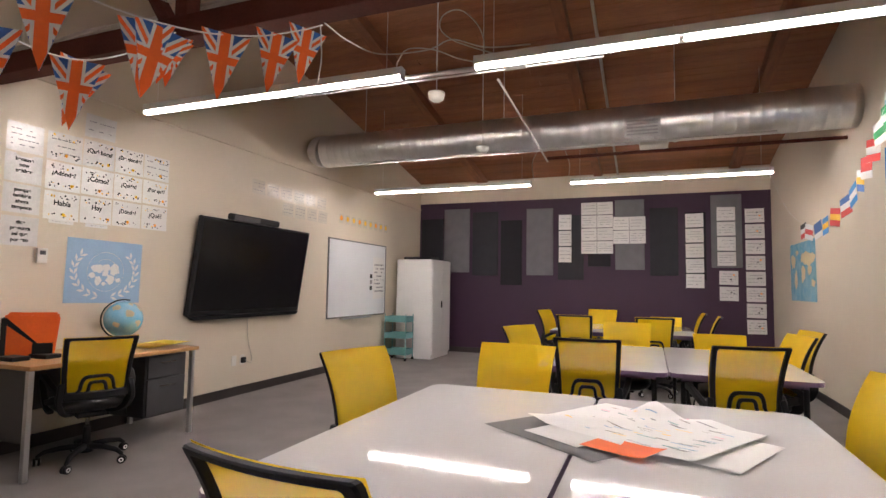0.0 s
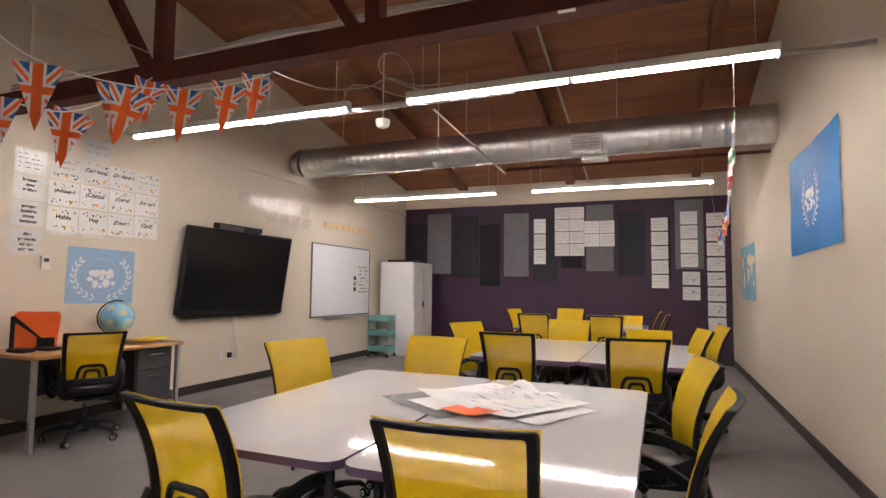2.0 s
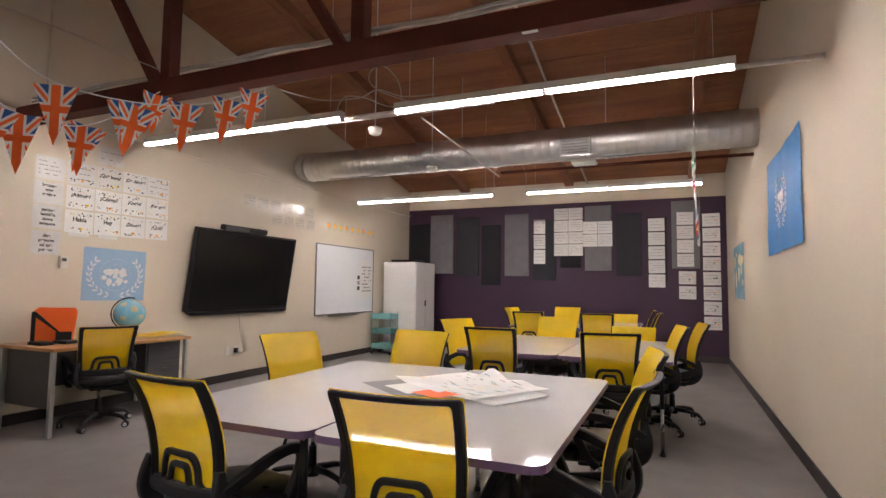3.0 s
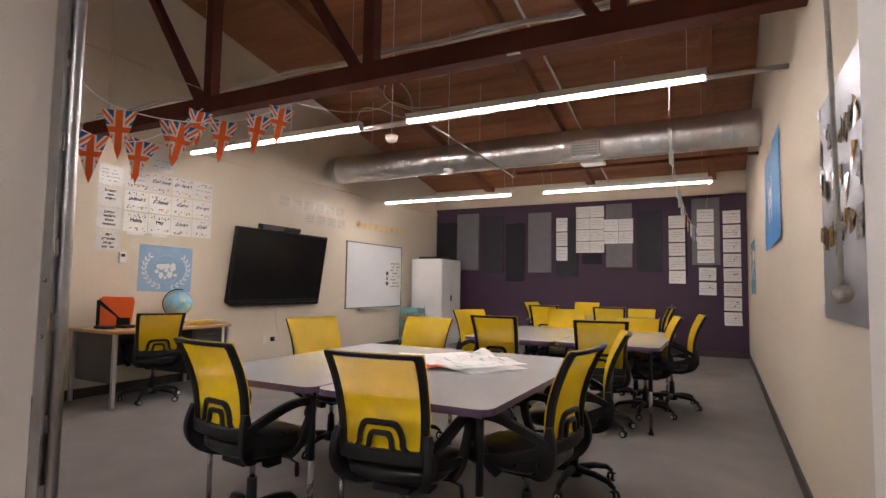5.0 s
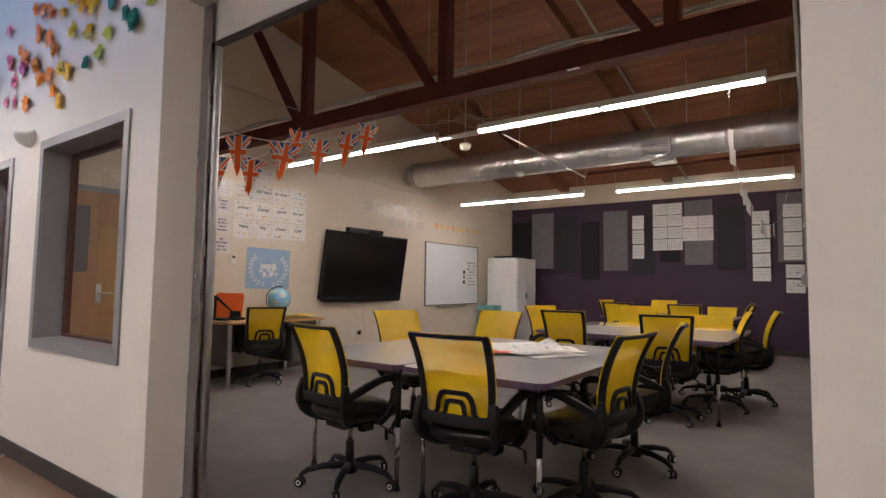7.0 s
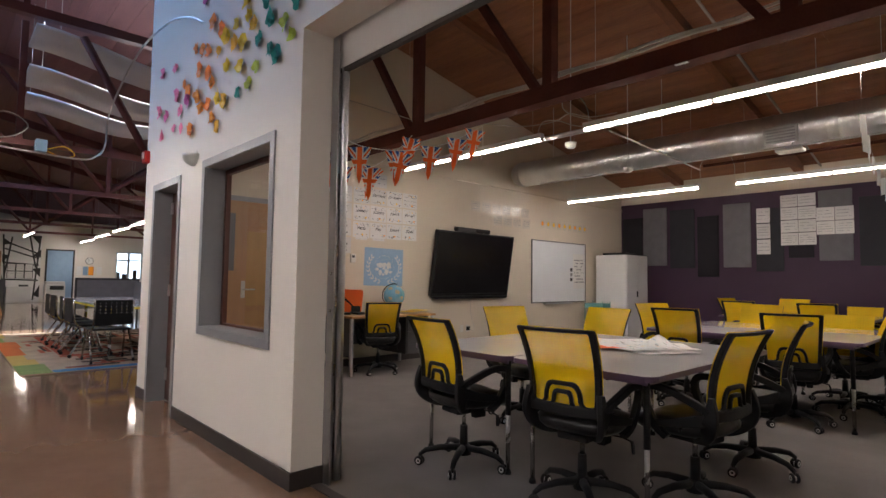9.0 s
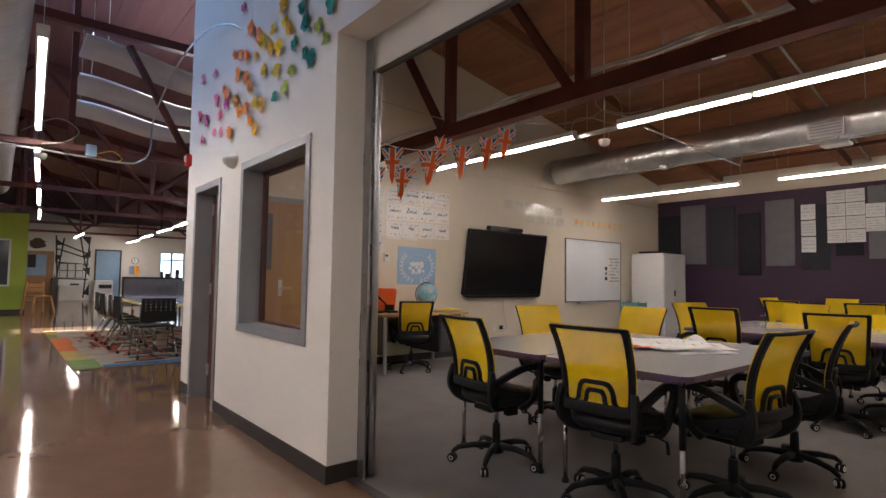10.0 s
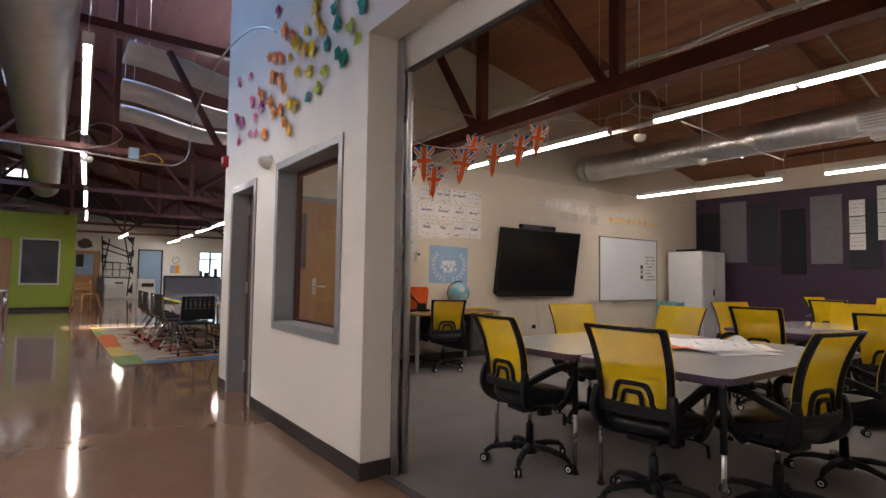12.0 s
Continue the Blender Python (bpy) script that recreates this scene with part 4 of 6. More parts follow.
for x, y, a in ((-1.72, 2.34, 0), (-1.68, 2.52, 4)):
    whole("tray", (lambda b: (soft_box(b, -.09, .09, -.06, .06, 0, .03, .008), b)[1])(bmesh.new()), M["black"], "small black tray on the desk", "tray", "desk trays", at=pose(x - .2, y - .03, .736, 0, 0, a))
t = thing("globe", "blue desk globe on a black half ring stand", "globe", at=pose(-2.08, 3.25, .736))
bm = bmesh.new()
bmesh.ops.create_uvsphere(bm, u_segments=28, v_segments=18, radius=0.15, matrix=Matrix.Translation((0, 0, .23)))
for f in bm.faces:
    f.smooth = True
part("ball", bm, M["ocean"], t)
r = random.Random(11)
for lat, lon, sz in ((20, -20, .5), (-10, 10, .42), (40, 40, .55), (10, 75, .35), (45, -70, .5), (-15, -60, .38), (-30, 60, .3), (35, 130, .5), (0, 170, .3), (60, 0, .35)):
    bm = bmesh.new()
    d = Vector((math.cos(radians(lat)) * math.cos(radians(lon)), math.cos(radians(lat)) * math.sin(radians(lon)), math.sin(radians(lat))))
    u = d.orthogonal().normalized()
    v = d.cross(u)
    rim = []
    for q in range(10):
        a, k = 2 * math.pi * q / 10, sz * r.uniform(.5, 1.0)
        rim.append(bm.verts.new(Vector((0, 0, .23)) + (d + (u * math.cos(a) + v * math.sin(a)) * k * .6).normalized() * .1512))
    c = bm.verts.new(Vector((0, 0, .23)) + d * .1512)
    mid = [bm.verts.new(Vector((0, 0, .23)) + (p.co - Vector((0, 0, .23)) + d * .12).normalized() * .1512) for p in rim]
    for q in range(10):
        bm.faces.new((rim[q], rim[(q + 1) % 10], mid[(q + 1) % 10], mid[q]))
        bm.faces.new((mid[q], mid[(q + 1) % 10], c))
    part("land_print", bm, M["pale_land"], t, "pale land shape")
bm = bmesh.new()
pipe(bm, [(-0.60 * 0.166 * math.cos(radians(a)), -0.80 * 0.166 * math.cos(radians(a)), .23 + .166 * math.sin(radians(a))) for a in range(-75, 106, 12)], 0.007, 6)
part("ring", bm, M["black"], t)
bm = bmesh.new()
spin(bm, [(0, 0), (.09, 0), (.085, .015), (.02, .03), (.015, .065), (0, .065)], 20)
part("foot", bm, M["black"], t)
for k, (x, y, a, mt) in enumerate(((-1.82, 3.28, 8, "lemon"), (-1.80, 3.30, -14, "gold"), (-1.75, 3.42, 5, "lemon"))):
    bm = cloth(.3, .22, k, .003)
    bmesh.ops.transform(bm, matrix=Matrix.Translation((0, 0, .006 + .012 * k)), verts=bm.verts[:])
    whole("paper_sheet", bm, M[mt], "yellow paper lying on the desk", "paper", "desk papers", at=pose(x, y, .736, 0, 0, a))

# papers on the near table
TT = 0.7365
def loose(name, w, h, x, y, a, mat, label, lift, amp=.002, seed=0, curl=0.0, marks=0):
    bm = cloth(w, h, seed, amp, 20, 14)
    for v in bm.verts:
        v.co.z += curl * max(0, v.co.x / w - .15) ** 2 * 4
        v.co.z = max(v.co.z, 0.0004)
    t = thing(name, label, "paper", "papers on the table", at=pose(x, y, TT + lift, 0, 0, a))
    ob = part("sheet", bm, M[mat], t)
    r = random.Random(seed)
    for _ in range(marks):
        bm = bmesh.new()
        px, py = r.uniform(-.4, .38) * w, r.uniform(-.4, .4) * h
        bw, bh = r.uniform(.02, .08), r.uniform(.003, .009)
        n = 4
        def zz(qx, qy):
            z = amp * (math.sin(qx * 9 + qy * 3 + seed) + .6 * math.sin(qx * 17 - qy * 6) + .5 * math.sin(qy * 14 + qx * 2)) + amp * 2
            return max(z + curl * max(0, qx / w - .15) ** 2 * 4, 0.0004) + .0012
        rows = [[bm.verts.new((px + bw * i / n, py + bh * j, zz(px + bw * i / n, py + bh * j))) for i in range(n + 1)] for j in (0, 1)]
        for i in range(n):
            bm.faces.new((rows[0][i], rows[0][i + 1], rows[1][i + 1], rows[1][i]))
        part("print", bm, M[r.choice(("greyink", "rope", "rope", "rope", "gold", "paleblue", "cartteal", "pink"))], t)
    return t


loose("folder", .56, .66, 1.945, 2.12, -36, "deskgrey", "dark grey card folder lying open on the white table", .001, .0008, 1)
loose("paper_sheet", .26, .20, 1.86, 1.98, -34, "paper", "white sheet lying in the folder", .005, .001, 3)
loose("orange_envelope", .24, .16, 2.06, 1.87, -28, "orange", "orange paper sticking out of the folder", .008, .001, 2, .02)
loose("paper_sheet", .48, .42, 2.28, 2.04, -27, "chart", "white sheet under the chart on the table", .005, .001, 6)
ob = loose("chart_paper", .70, .54, 2.115, 2.18, -31, "chart", "large white printed chart sheet with a crumpled peak", .008, .0022, 5, .012, 70)
for piece in ob.children:
    for v in piece.data.vertices:   # the raised fold at the sheet's far corner
        d = math.hypot((v.co.x + .08) / .13, (v.co.y - .24) / .11)
        v.co.z += .075 * max(0, 1 - d) ** 1.3 + .02 * max(0, 1 - abs(v.co.x - v.co.y * .9 + .1) / .1)


# ---- ducts, pipes and cables under the roof ----
def spiral_duct(name, x0, x1, y, z, r, label, step=0.32):
    t = thing(name, label, "duct")
    bm = bmesh.new()
    x, prof = x0, []
    while x < x1:
        prof += [(x, r), (x + 0.010, r + 0.0035), (x + 0.022, r + 0.0035), (x + 0.032, r)]
        x += step
    prof.append((x1, r))
    rings = [[bm.verts.new((px, y + pr * math.cos(q), z + pr * math.sin(q))) for q in [2 * math.pi * j / 32 for j in range(32)]] for px, pr in prof]
    for A, B in zip(rings, rings[1:]):
        for j in range(32):
            bm.faces.new((A[j], A[(j + 1) % 32], B[(j + 1) % 32], B[j])).smooth = True
    bm.faces.new(rings[0]), bm.faces.new(rings[-1])
    part("duct_body", bm, M["galv"], t)
    x = x0 + 0.6
    while x < x1:
        bm = bmesh.new()
        bmesh.ops.create_cone(bm, cap_ends=False, segments=32, radius1=r + .009, radius2=r + .009, depth=.03, matrix=Matrix.Translation((x, y, z)) @ Matrix.Rotation(radians(90), 4, "Y"))
        for f in bm.faces:
            f.smooth = True
        b = part("hanger_band", bm, M["galv"], t)
        bm = bmesh.new()
        pipe(bm, [(x, y, z + r), (x, y, roof(y))], .004, 5)
        part("hanger_rod", bm, M["galv"], b)
        x += 1.9
    return t


d = spiral_duct("air_duct", -1.98, XR, 6.1, 3.105, 0.212, "round galvanised spiral air duct below the roof", 0.11)
bm = bmesh.new()
pipe(bm, smooth_path([(-1.99, 6.1, 3.105), (-2.06, 6.12, 3.12), (-2.10, 6.22, 3.15), (-2.105, 6.42, 3.19)], 4), .212, 24)
part("duct_elbow", bm, M["galv"], d)
q = block("register", 1.91, 2.27, 5.855, 5.90, 2.90, 3.12, M["alu"], d, "silver air grille", r=.004)
for k in range(5):
    block("slat", 1.935, 2.245, 5.846, 5.8545, 2.925 + .036 * k, 2.940 + .036 * k, M["track"], q)
whole("access_point", (lambda b: (soft_box(b, 2.06, 2.34, 5.72, 5.92, 2.77, 2.81, .012), b)[1])(bmesh.new()), M["ivory"], "flat white wireless box below the duct", "device")
bm = bmesh.new()
pipe(bm, [(2.2, 5.82, 2.81), (2.2, 5.97, 2.93)], .006, 6)
whole("bracket", bm, M["galv"], "small bracket holding the wireless box", "bracket")
bm = bmesh.new()
pipe(bm, [(-1.4, 5.75, 2.82), (3.3, 5.75, 2.82)], .012, 8)
whole("conduit", bm, M["galv"], "bright metal conduit along the duct", "pipe", "conduits")
bm = bmesh.new()
pipe(bm, [(1.0, 6.35, 2.86), (XR - .01, 6.35, 2.86)], .02, 8)
whole("conduit", bm, M["steel_red"], "dark pipe behind the air duct", "pipe", "conduits")
bm = bmesh.new()
pipe(bm, [(-1.9, 3.21, 2.735), (XR - .002, 3.21, 2.735)], .017, 10)
whole("conduit", bm, M["galv"], "grey metal conduit beside the lamps", "pipe", "conduits")
bm = bmesh.new()
pipe(bm, [(-.4, 3.27, 2.73), (1.9, 3.27, 2.73)], .010, 8)
whole("conduit", bm, M["galv"], "grey metal conduit beside the lamps to the wall", "pipe", "conduits")
for k, z in enumerate((2.962, 2.988)):
    bm = bmesh.new()
    pipe(bm, smooth_path([(XL + .3 * i, 2.27 + .066 + .003 * k, z + .012 * math.sin(2.1 * i + k)) for i in range(22)], 2), .012, 6)
    whole("conduit", bm, M["cable"], "pale cable bundle lying on the truss", "cable", "truss cables")
bm = bmesh.new()
pipe(bm, [(1.62, YF - .05, roof(YF) - .06), (1.62, 0.4, roof(.4) - .06)], .018, 8)
whole("conduit", bm, M["cable"], "painted pipe running down the roof slope", "pipe", "conduits")
bm = bmesh.new()
pipe(bm, [(1.16, 3.5, 2.76), (1.05, 6.1, 2.76)], .009, 8)
whole("conduit", bm, M["cable"], "thin pale conduit between the lamp rows", "pipe", "conduits")
bm = bmesh.new()
pipe(bm, [(XL + .012, 2.45, 2.9), (XL + .012, 2.45, roof(2.45) - .01)], .011, 8)
whole("conduit", bm, M["wall"], "painted upright conduit on the cream wall", "pipe", "conduits")
for pts in ([(.50, 2.32, 2.72), (.42, 2.7, 2.80), (.45, 3.05, 2.86), (.80, 3.05, 2.836), (.975, 3.05, 2.88), (1.2, 3.06, 2.80), (1.48, 3.08, 2.785)], [(.56, 3.09, 2.73), (.575, 3.08, 2.80), (.66, 3.06, 2.868), (.85, 3.05, 2.83), (1.0, 3.06, 2.76), (1.13, 3.08, 2.72)],
            [(1.27, 3.08, 2.75), (1.10, 3.05, 2.815), (.975, 3.05, 2.88), (.895, 3.05, 2.96), (.90, 3.05, 3.04), (.97, 3.05, 3.075), (1.05, 3.05, 3.055), (1.14, 3.05, 2.96), (1.185, 3.05, 2.86), (1.19, 3.06, 2.76)],
            [(.68, 7.1, 2.76), (.66, 7.1, 3.0), (.75, 7.1, 3.2), (.8, 7.2, 3.6)], [(1.15, 7.1, 2.76), (1.16, 7.1, 2.95), (1.1, 7.1, 3.15), (1.0, 7.1, 3.5)], [(-1.9, 1.2, 3.5), (-1.2, 1.7, 3.25), (-.5, 2.2, 2.95)]):
    bm = bmesh.new()
    pipe(bm, smooth_path(pts, 8), .0045, 6)
    whole("loose_cable", bm, M["cable"], "loose pale looped cable under the roof", "cable", "loose cables")
for x, y, z in ((.69, 3.50, 2.70), (.62, 4.9, 2.65)):
    t = thing("ceiling_sensor", "round white sensor hung on a thin rod", "sensor", "sensors", at=pose(x, y, z))
    bm = bmesh.new()
    spin(bm, [(0, -.045), (.035, -.045), (.055, -.03), (.062, 0), (.062, .02), (0, .02)], 18)
    part("body", bm, M["ivory"], t)
    bm = bmesh.new()
    pipe(bm, [(0, 0, .02), (0, 0, roof(y) - z)], .005, 6)
    part("rod", bm, M["galv"], t)
whole("junction_box", (lambda b: (soft_box(b, 1.28, 1.42, 3.18, 3.26, 2.71, 2.77, .006), b)[1])(bmesh.new()), M["galv"], "grey junction box on the conduit", "box")


# ---- bunting ----
def clip(poly, tri):
    """Convex polygon cut to a triangle."""
    for i in range(3):
        a, b = tri[i], tri[(i + 1) % 3]
        out = []
        side = lambda p: (b[0] - a[0]) * (p[1] - a[1]) - (b[1] - a[1]) * (p[0] - a[0])
        for j in range(len(poly)):
            p, q = poly[j], poly[(j + 1) % len(poly)]
            sp, sq = side(p), side(q)
            if sp >= 0:
                out.append(p)
            if sp * sq < 0:
                k = sp / (sp - sq)
                out.append((p[0] + (q[0] - p[0]) * k, p[1] + (q[1] - p[1]) * k))
        poly = out
        if len(poly) < 3:
            return []
    return poly


PW, PH = 0.205, 0.315
TRI = ((-PW / 2, 0), (0.0, -PH), (PW / 2, 0))


def strip(x0, y0, x1, y1, w):
    d = Vector((x1 - x0, y1 - y0)).normalized()
    n = Vector((-d.y, d.x)) * w / 2
    return [(x0 + n.x, y0 + n.y), (x1 + n.x, y1 + n.y), (x1 - n.x, y1 - n.y), (x0 - n.x, y0 - n.y)][::-1]


def pennant(at, label="triangular pennant with a red, white and blue crossed pattern"):
    t = thing("pennant", label, "pennant", "bunting pennants", at=at)
    c = -PH * 0.40
    layers = [("field", "blue", [[TRI[0], TRI[1], TRI[2]]])]
    far = PH * 0.40 * 1.3
    diag = [strip(-PW * .65, c + far, PW * .65, c - far, .040), strip(-PW * .65, c - far, PW * .65, c + far, .040)]
    thin = [strip(-PW * .65, c + far, PW * .65, c - far, .015), strip(-PW * .65, c - far, PW * .65, c + far, .015)]
    layers += [("white_saltire", "white", diag), ("red_saltire", "orange", thin),
               ("white_cross", "white", [strip(0, 0.02, 0, -PH, .066), strip(-PW, c, PW, c, .060)]),
               ("red_cross", "orange", [strip(0, .02, 0, -PH, .042), strip(-PW, c, PW, c, .036)])]
    for k, (name, mt, polys) in enumerate(layers):
        bm = bmesh.new()
        for s in (-1, 1):
            for j, p in enumerate(polys):
                q = clip(p, TRI)
                if len(q) < 3:
                    q = clip(p[::-1], TRI)
                if len(q) > 2:
                    bm.faces.new([bm.verts.new((x, s * (.0006 + .0005 * k + .00015 * j), y)) for x, y in q])
        part(name, bm, M[mt], t)
    return t


def bunting(points, flags, label):
    path = smooth_path(points, 10)
    bm = bmesh.new()
    pipe(bm, path, .004, 5)
    whole("bunting_string", bm, M["white"], label, "string", "bunting strings")
    return path


bunting([(.50, 2.30, 2.70), (.47, 2.14, 2.60), (.43, 1.86, 2.45), (.35, 1.55, 2.35), (.27, 1.2, 2.31), (.28, .9, 2.33), (.5, .55, 2.44), (.95, .26, 2.58)], 0, "white string of bunting tied to the truss")
bunting([(-.45, 2.19, 2.76), (-.36, 1.9, 2.52), (-.16, 1.45, 2.25), (.02, 1.05, 2.16), (.25, .75, 2.16), (.6, .42, 2.28), (1.0, .26, 2.42)], 0, "second white string of bunting below the truss")
bm = bmesh.new()
pipe(bm, smooth_path([(.50, 2.28, 2.69), (.52, 2.27, 2.5), (.50, 2.27, 2.36)], 5), .004, 5)
whole("bunting_string", bm, M["white"], "loose end of string hanging from the truss", "string", "bunting strings")
master_flag = None
for x, y, z, a, lean in ((.465, 2.22, 2.645, 52, 8), (.455, 1.99, 2.515, 48, 8), (.40, 1.71, 2.40, 46, 5), (.29, 1.40, 2.325, 44, 2), (.25, 1.04, 2.30, 42, 0),
                         (-.16, 1.44, 2.245, 46, 3), (-.22, 1.52, 2.27, 64, 14), (.06, .98, 2.15, 44, 0), (.17, .82, 2.13, 60, 10), (-.38, 2.12, 2.70, 44, 6), (-.30, 2.06, 2.66, 64, 16), (.33, 1.44, 2.31, 62, 12)):
    m = pose(x, y, z, 0, 0, a) @ Matrix.Rotation(radians(lean), 4, "Y")
    if master_flag is None:
        master_flag = pennant(m)
    else:
        copy_thing(master_flag, m)

# string of small country flags between the lamp rows
pts = smooth_path([(3.30, 3.12, 2.68), (3.30, 3.13, 2.38), (3.30, 3.27, 2.25), (3.31, 3.50, 2.11), (3.33, 3.82, 1.98), (3.35, 4.25, 1.88), (3.38, 4.85, 1.84), (3.41, 5.45, 1.90), (3.45, 6.2, 2.14), (3.48, 7.12, 2.66)], 10)
bm = bmesh.new()
pipe(bm, pts, .0011, 5)
whole("flag_string", bm, M["white"], "thin string of small country flags between the lamps", "string")
patterns = (("green", "white", "red"), ("white", "paleblue", "white"), ("green", "white", "green"), ("white", "green", "white"), ("red", "white", "red"), ("red", "red", "white"), ("white", "gold", "blue"),
            ("flagblue", "white", "flagblue"), ("blue", "white", "red"), ("red", "gold", "red"), ("flagblue", "gold", "flagblue"), ("blue", "blue", "white"), ("white", "red", "white"), ("ink", "white", "red"))
r = random.Random(4)
for k, cols in enumerate(patterns):
    i = 10 + int(k * 4.6)
    p = pts[min(i, len(pts) - 2)]
    t = thing("small_flag", "small paper country flag hanging from the string", "flag", "small flags on a string", at=Matrix.Translation(p) @ pose(0, 0, 0, 0, 0, 90 + r.uniform(-7, 7)) @ Matrix.Rotation(radians(r.uniform(-14, 14)), 4, "Y"))
    for j, cname in enumerate(cols):
        block("stripe", -.085, .085, .0009, .0018, -.129 + .042 * (2 - j), -.087 + .042 * (2 - j), M[cname], t)
    block("backing", -.086, .086, -.0008, .0008, -.13, -.002, M["paper"], t, "white paper back")


# ---- opening: sectional door, rope, photo board ----
t = thing("overhead_door", "white sectional overhead door raised on steel tracks", "door")
bm = bmesh.new()
soft_box(bm, X0 + .005, X1 + .03, .235, .275, 2.475, 2.70, .006)
part("section", bm, M["whitemetal"], t)
block("bottom_seal", X0 + .01, X1 + .03, .24, .27, 2.45, 2.474, M["base"], t, "dark rubber bottom seal")
for y0, y1, z in ((.34, .62, 2.78),):
    block("section", X0 + .005, X1 + .03, y0, y1, z, z + .04, M["whitemetal"], t, r=.006)
bm = bmesh.new()
cuboid(bm, X0 + .004, X0 + .075, .202, .212, 0, 2.75)
cuboid(bm, X0 + .004, X0 + .014, .212, .30, 0, 2.75)
part("track_angle", bm, M["track"], t)
bm = bmesh.new()
pipe(bm, smooth_path([(X0 + .055, .262, .02), (X0 + .055, .262, 1.2), (X0 + .055, .262, 2.45), (X0 + .055, .32, 2.66), (X0 + .055, .46, 2.74)], 6), .026, 10)
part("track", bm, M["track"], t)
bm = bmesh.new()
pipe(bm, smooth_path([(X1 + .05, .262, .02), (X1 + .05, .262, 1.2), (X1 + .05, .262, 2.45), (X1 + .05, .32, 2.66), (X1 + .05, .46, 2.74)], 6), .026, 10)
part("track", bm, M["track"], t)
for z in (.35, .62, 1.02, 1.32, 1.75, 2.1):
    block("track_bracket", X0 + .014, X0 + .06, .213, .238, z, z + .07, M["chrome"], t)
for z in (1.0, 1.22):
    bm = bmesh.new()
    spin(bm, [(0, 0), (.009, 0), (.009, .008), (0, .008)], 8, m=Matrix.Translation((X0 + .045, .202, z)) @ Matrix.Rotation(radians(90), 4, "X"))
    part("bolt", bm, M["chrome"], t)

bm = bmesh.new()
pipe(bm, smooth_path([(3.80, .40, 2.80), (3.80, .38, 2.5), (3.815, .385, 2.1), (3.825, .38, 1.7), (3.83, .38, 1.36), (3.832, .38, 1.24)], 6), .005, 8)
rp = thing("door_rope", "grey knotted pull rope hanging beside the opening", "rope")
part("rope", bm, M["rope"], rp)
for z, k in ((1.36, .011), (1.22, .019)):
    bm = bmesh.new()
    bmesh.ops.create_icosphere(bm, subdivisions=2, radius=k, matrix=Matrix.Translation((3.832, .38, z)))
    for v in bm.verts:
        v.co += Vector((1, 1, 1)) * .25 * k * noise.noise(v.co * 60)
    for f in bm.faces:
        f.smooth = True
    part("knot", bm, M["rope"], rp)

t = thing("photo_board", "silver metal board with cut-out photographs on the wall", "board", at=on_east(1.38, 1.58))
bm = bmesh.new()
soft_box(bm, -.57, .57, -.47, .47, .012, .018, .0025)
part("sheet", bm, M["boardsilver"], t, "brushed silver sheet")
r = random.Random(9)
for name, lo, hi in (("photo_brown", (.04, .025, .015), (.42, .30, .16)), ("photo_grey", (.03, .03, .035), (.5, .48, .45)), ("photo_gold", (.10, .05, .015), (.55, .36, .08))):
    M[name] = surface(name, lo, hi, 34, .14, bump=.0, grain=60)
for k in range(33):
    bm = bmesh.new()
    row = k % 3
    cx, cy = -.52 + 1.04 * (k // 3) / 10 + r.uniform(-.02, .02), (.27, .07, -.13)[row] + r.uniform(-.04, .04)
    w, h, lean = r.uniform(.036, .052), r.uniform(.05, .08), r.uniform(-.22, .22)
    corners = [(-w, -h * r.uniform(.4, 1)), (w * .9, -h * r.uniform(.6, 1)), (w, h * r.uniform(.3, 1)), (-w * .8, h * r.uniform(.6, 1))]
    if r.random() < .35:
        corners[r.randrange(4)] = (r.uniform(-.01, .01), r.uniform(-.01, .01))
    curl = r.uniform(.002, .010)
    grid = []
    for i in range(6):
        f = i / 5
        for g in (0, 1):
            p0, p1 = corners[0 if g == 0 else 3], corners[1 if g == 0 else 2]
            x, y = p0[0] + (p1[0] - p0[0]) * f, p0[1] + (p1[1] - p0[1]) * f
            grid.append((cx + x * math.cos(lean) - y * math.sin(lean), cy + x * math.sin(lean) + y * math.cos(lean), .0195 + curl * (2 * f - 1) ** 2))
    top = [bm.verts.new(p) for p in grid]
    low = [bm.verts.new((p[0], p[1], p[2] - .0008)) for p in grid]
    for i in range(5):
        j = 2 * i
        bm.faces.new((top[j], top[j + 2], top[j + 3], top[j + 1])).smooth = True
        bm.faces.new((low[j], low[j + 1], low[j + 3], low[j + 2])).smooth = True
    part("cut_out", bm, M[r.choice(("photo_brown", "photo_grey", "photo_gold", "photo_grey", "photo_brown"))], t, "glossy cut-out photograph")
for x, y in ((-.55, -.44), (-.55, .44), (.55, .44), (.55, -.44)):
    block("clip", x - .018, x + .018, y - .025, y + .025, 0, .026, M["alu"], t, r=.004)

